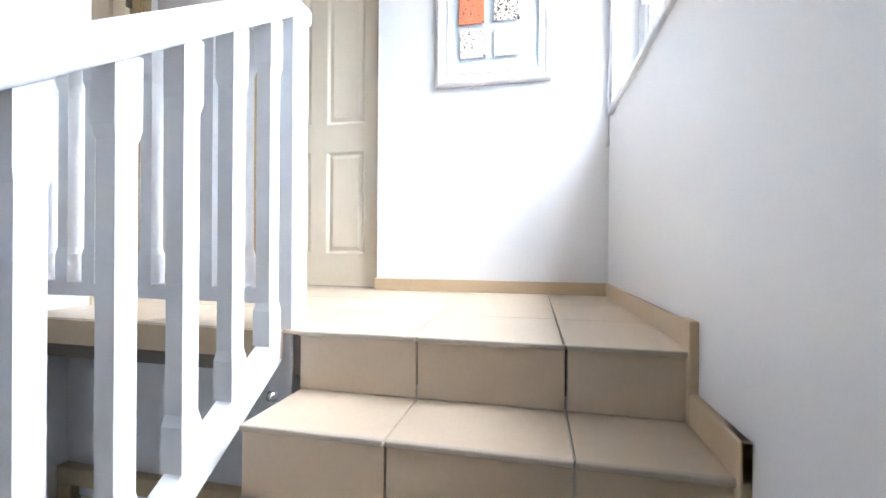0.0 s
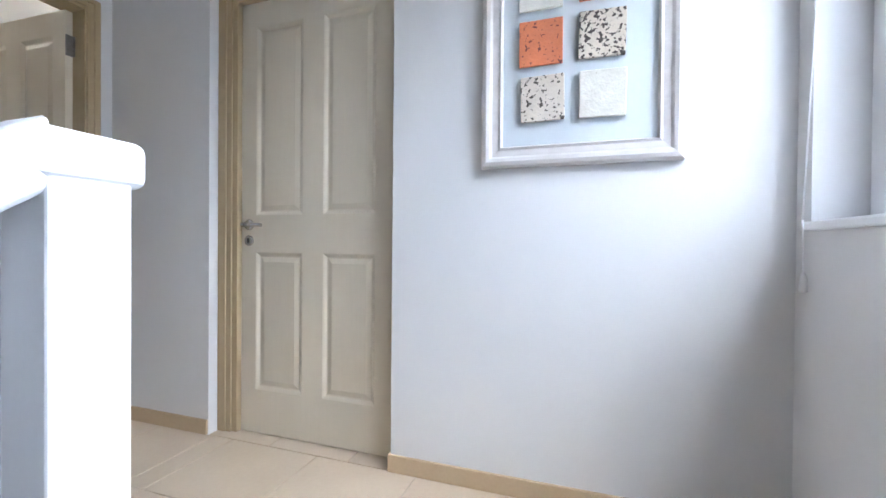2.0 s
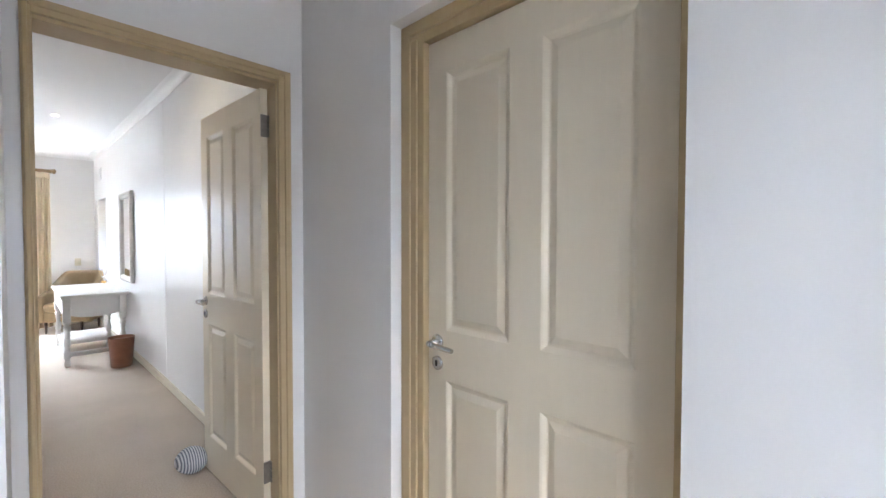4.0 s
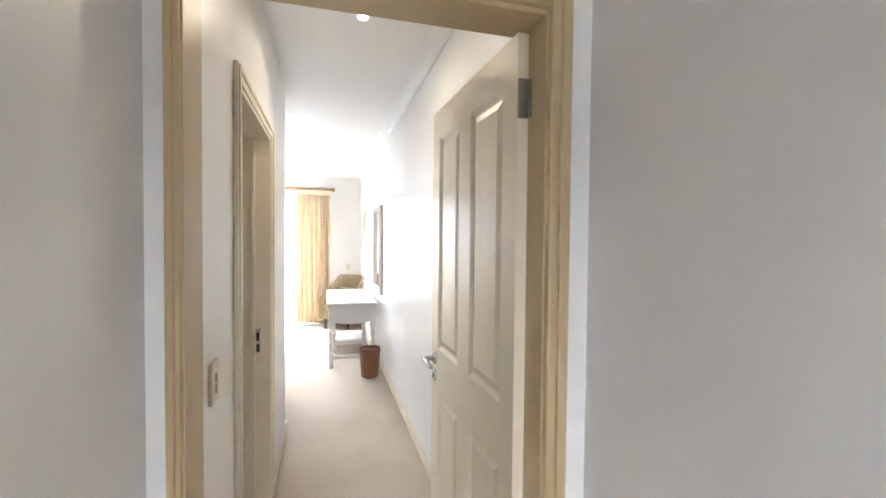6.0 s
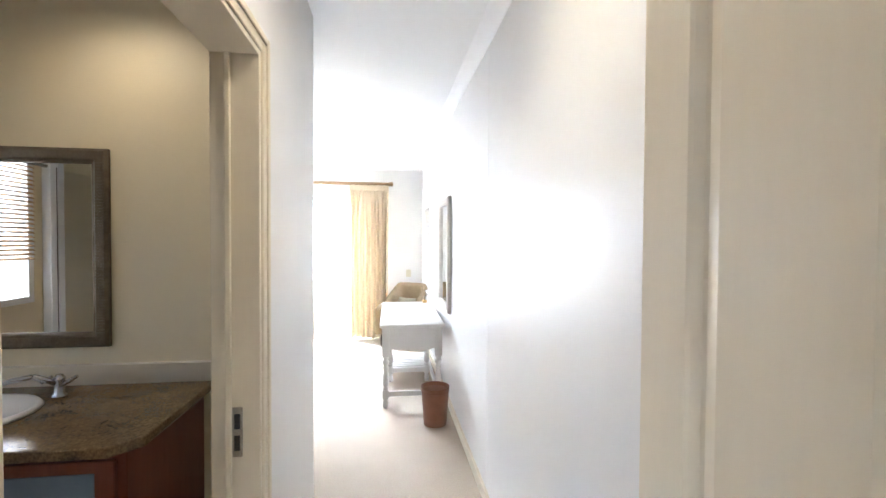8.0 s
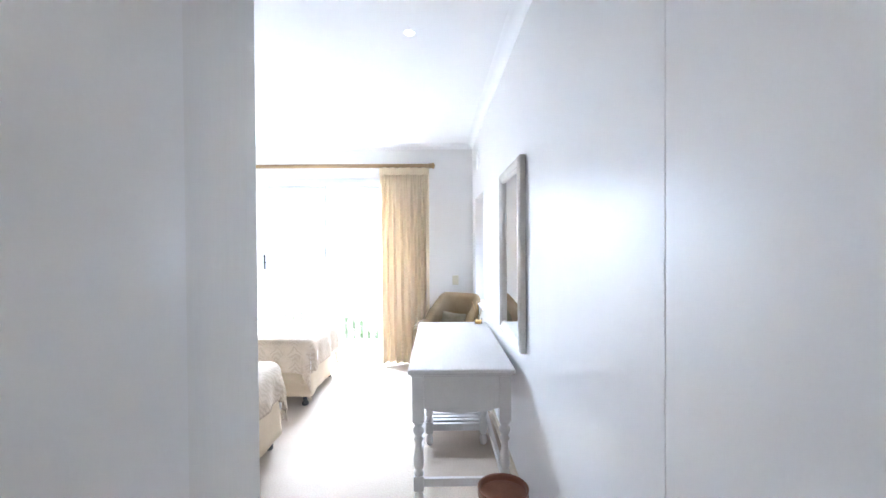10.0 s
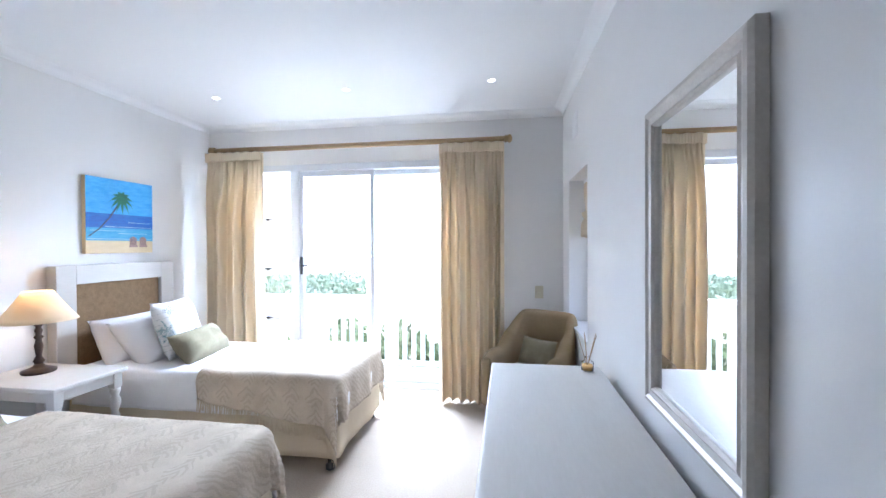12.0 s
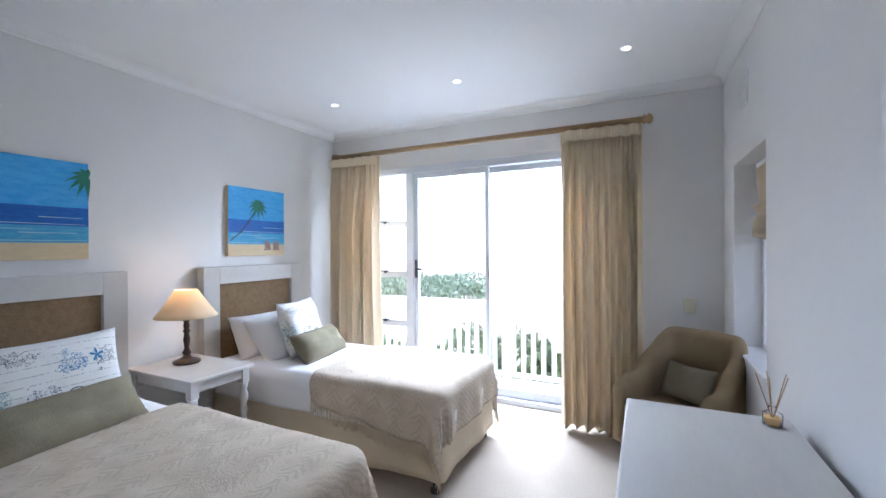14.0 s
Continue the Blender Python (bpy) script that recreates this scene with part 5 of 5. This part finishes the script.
bmesh.ops.translate(bm, vec=(0, 0, 0.04), verts=[v for v in up["geom"] if isinstance(v, bmesh.types.BMVert)])
bmesh.ops.recalc_face_normals(bm, faces=bm.faces[:])
bmesh.ops.bevel(bm, geom=bm.edges[:], offset=0.006, segments=2, affect="EDGES", profile=0.5)
tagged(obj("granite_worktop", bm, GRANITE), "polished brown granite vanity worktop", "worktop")
bs = thing("wash_basin", (-2.19, 2.08, 0.805), "white ceramic inset basin with a chrome mixer tap", "basin")
bm = bm_new(); lathe(bm, [(0.24, 0.0), (0.25, 0.012), (0.24, 0.022), (0.22, 0.02), (0.19, 0.008), (0.08, 0.004), (0.01, 0.003)], seg=32)
bmesh.ops.scale(bm, vec=(1.05, 0.82, 1), verts=bm.verts[:])
part("bowl", bm, CERAMIC, bs)
tp = thing("mixer_tap", (-1.97, 2.27, 0.805), "chrome bathroom mixer tap with cross handles", "tap")
part("body", lathe(bm_new(), [(0.028, 0), (0.028, 0.01), (0.018, 0.02), (0.018, 0.07), (0.022, 0.08), (0.012, 0.1)], seg=18), STEEL, tp)
bm = bm_new(); rod(bm, (0, 0, 0.06), (-0.06, -0.06, 0.11), 0.012); rod(bm, (-0.06, -0.06, 0.11), (-0.15, -0.12, 0.10), 0.011); rod(bm, (-0.15, -0.12, 0.105), (-0.155, -0.123, 0.075), 0.012)
part("spout", bm, STEEL, tp)
for s in (-1, 1):
    bm = bm_new(); rod(bm, (0, 0, 0.05), (s * 0.05, 0.0, 0.075), 0.01); rod(bm, (s * 0.05, -0.025, 0.078), (s * 0.05, 0.025, 0.078), 0.007); rod(bm, (s * 0.05 - 0.02, 0, 0.065), (s * 0.05 + 0.02, 0, 0.09), 0.007)
    part("tap_handle", bm, STEEL, tp)
wall("trim_bathroom", [(-3.28, 2.405, 0.865, -1.07, 2.44, 0.90), (-3.28, 2.412, 0.835, -1.07, 2.44, 0.865), (-3.28, 2.418, 0.806, -1.07, 2.44, 0.835)], DOORP, "cream moulded dado ledge above the worktop", "trim")
bmr = thing("bathroom_mirror", (-2.26, 2.435, 0.985), "wall mirror in a ribbed bronze frame", "mirror", rz=90)
part("frame", frame_ring(bm_new(), 0.40, 0, 0.925, ((0, 0), (0, 0.02), (0.012, 0.03), (0.05, 0.028), (0.06, 0.018), (0.07, 0.016), (0.072, 0.004))), BRONZE, bmr)
part("mirror_glass", box(bm_new(), -0.008, -0.33, 0.07, -0.003, 0.33, 0.855), MIRROR, bmr)
for k in range(58):
    z = 0.06 + k * 0.014
    part("rib", box(bm_new(), -0.034, -0.388, z, -0.027, -0.352, z + 0.008), BRONZE, bmr)
bw = thing("window_4", (-3.3, 1.38, 0), "white bathroom window", "window", kind="structure")
for q in ((-0.03, -0.4, 1.0, 0.02, -0.35, 2.2), (-0.03, 0.35, 1.0, 0.02, 0.4, 2.2), (-0.03, -0.35, 1.0, 0.02, 0.35, 1.05), (-0.03, -0.35, 2.15, 0.02, 0.35, 2.2), (-0.02, -0.02, 1.05, 0.01, 0.02, 2.15)):
    part("window_frame", box(bm_new(), *q, 0.003), WHITE, bw)
p = part("pane", box(bm_new(), -0.012, -0.35, 1.05, -0.008, 0.35, 2.15), GLASS, bw); p.visible_shadow = False
vb = thing("venetian_blind", (-3.26, 1.38, 2.2), "half-lowered light wooden venetian blind", "blind")
for k in range(26):
    bm = hexa(bm_new(), [(-0.012, -0.37, -0.03 - k * 0.033), (0.014, -0.37, -0.045 - k * 0.033), (0.014, 0.37, -0.045 - k * 0.033), (-0.012, 0.37, -0.03 - k * 0.033)],
              [(-0.012, -0.37, -0.027 - k * 0.033), (0.014, -0.37, -0.042 - k * 0.033), (0.014, 0.37, -0.042 - k * 0.033), (-0.012, 0.37, -0.027 - k * 0.033)])
    part("slat", bm, WARMWOOD, vb)
part("head_rail", box(bm_new(), -0.02, -0.38, -0.02, 0.02, 0.38, 0.02, 0.003), WARMWOOD, vb)
ss = thing("shower_screen", (-3.24, 0.82, 0.002), "white framed glass shower screen with a top bar", "shower screen")
part("post", box(bm_new(), -0.035, 0.03, 0, 0.03, 0.09, 2.1, 0.004), WHITE, ss)
part("seal", box(bm_new(), -0.03, 0.018, 0.02, 0.026, 0.028, 2.06), BLACK, ss, "black rubber seal")
part("post", box(bm_new(), -0.035, -0.05, 0, 0.03, 0.016, 2.1, 0.004), WHITE, ss)
bm = bm_new(); rod(bm, (0.0, 0.09, 2.06), (0.0, 0.95, 2.06), 0.014); part("top_bar", bm, STEEL, ss)
p = part("glass_panel", box(bm_new(), -0.004, -0.64, 0.03, 0.002, -0.052, 2.05), GLASS, ss); p.visible_shadow = False
bx = thing("bathroom_door", (-1.3, 0.2, 0), "plain cream door standing open inside the bathroom", "door")
part("leaf", box(bm_new(), -0.75, 0, 0.01, 0.2, 0.04, 2.03, 0.003), DOORP, bx)

# door stop toy by the open door
ds = thing("door_stop", (-0.255, 0.86, 0.0), "striped grey and white cloth door stop", "door stop")
STRIPE = mat("striped_cloth", (0.55, 0.56, 0.58), 0.9, (0.45, 0.46, 0.48), 8, 200, 0.4, 120)
n_, l_ = STRIPE.node_tree.nodes, STRIPE.node_tree.links
w_, mx_ = n_.new("ShaderNodeTexWave"), n_.new("ShaderNodeMix")
w_.inputs["Scale"].default_value, w_.inputs["Distortion"].default_value = 24, 1.5
l_.new(n_["Texture Coordinate"].outputs["Object"], w_.inputs["Vector"])
mx_.data_type = "RGBA"
l_.new(w_.outputs["Fac"], mx_.inputs[0])
mx_.inputs[6].default_value, mx_.inputs[7].default_value = (0.12, 0.14, 0.18, 1), (0.68, 0.68, 0.68, 1)
l_.new(mx_.outputs[2], n_["Principled BSDF"].inputs["Base Color"])
bm = bm_new()
bmesh.ops.create_uvsphere(bm, u_segments=28, v_segments=18, radius=0.085)
for v in bm.verts:
    v.co *= 1 + 0.08 * noise.noise(v.co * 14)
    v.co.z = max(v.co.z * 0.85, -0.066) + 0.066
part("body", bm, STRIPE, ds, smooth=True)

# ---- tiles ----
tl = thing("floor_tiles", (0, 0, 0), "large beige ceramic floor tiles with dark joints", "tiles", kind="structure")
J = 0.005
cache = {}
def tile(x0, y0, x1, y1, z, parent, th=0.012):
    key = (round(x1 - x0, 3), round(y1 - y0, 3), th)
    if key not in cache:
        me = bpy.data.meshes.new("tile")
        bm = box(bm_new(), 0, 0, -th, x1 - x0, y1 - y0, 0, 0.0015, 1)
        bm.to_mesh(me); bm.free(); me.materials.append(TILE)
        cache[key] = me
    o = new("tile", cache[key])
    o.location = (x0, y0, z)
    o.parent = parent
ys = [-2.925, -2.615, -2.19, -1.72, -1.265, -0.81, -0.365, 0.03]
xs = [-1.247, -0.833, -0.417, 0.0]
for xa, xb in zip(xs, xs[1:]):
    for ya, yb in zip(ys, ys[1:]):
        if yb <= -0.695:
            tile(xa + (J / 2), ya + J / 2, xb - J / 2, yb - J / 2, 0.0, tl)
        elif ya < -0.70:
            tile(xa + J / 2, ya + J / 2, xb - J / 2, -0.703, 0.0, tl)
        if yb > -0.70 and xb > -0.9:
            tile(max(xa, -0.968) + J / 2, max(ya, -0.70) + J / 2, xb - J / 2, yb - J / 2, 0.0, tl)
for ya, yb in ((-1.608, -1.412), (-1.407, -1.01), (-1.005, -0.663)):
    tile(0.003, ya, 0.258, yb, 0.0, tl)
ty = [-2.925, -2.62, -2.217, -1.852]
for k in range(1, NSTEP + 1):
    xr = -1.247 - (k - 1) * GO
    for ya, yb in zip(ty, ty[1:]):
        tile(xr - GO, ya + J / 2, xr + 0.02, yb - J / 2, -RISE * k, stairs)
        key = ("r", round(yb - ya, 3))
        if key not in cache:
            me = bpy.data.meshes.new("riser_tile")
            bm = box(bm_new(), 0, 0, -RISE + 0.002, 0.012, yb - ya - J, -0.016, 0.0015, 1)
            bm.to_mesh(me); bm.free(); me.materials.append(TILE); cache[key] = me
            me2 = bpy.data.meshes.new("nosing")
            bm = box(bm_new(), -0.004, 0, -0.014, 0.012, yb - ya - J, 0.0015, 0.004, 2)
            bm.to_mesh(me2); bm.free(); me2.materials.append(NOSE); cache[("n", round(yb - ya, 3))] = me2
        for nm, me in (("riser_tile", cache[key]), ("nosing", cache[("n", round(yb - ya, 3))])):
            o = new(nm, me)
            o.location = (xr + (0.004 if nm == "riser_tile" else -0.005), ya + J / 2, -RISE * (k - 1))
            o.parent = stairs
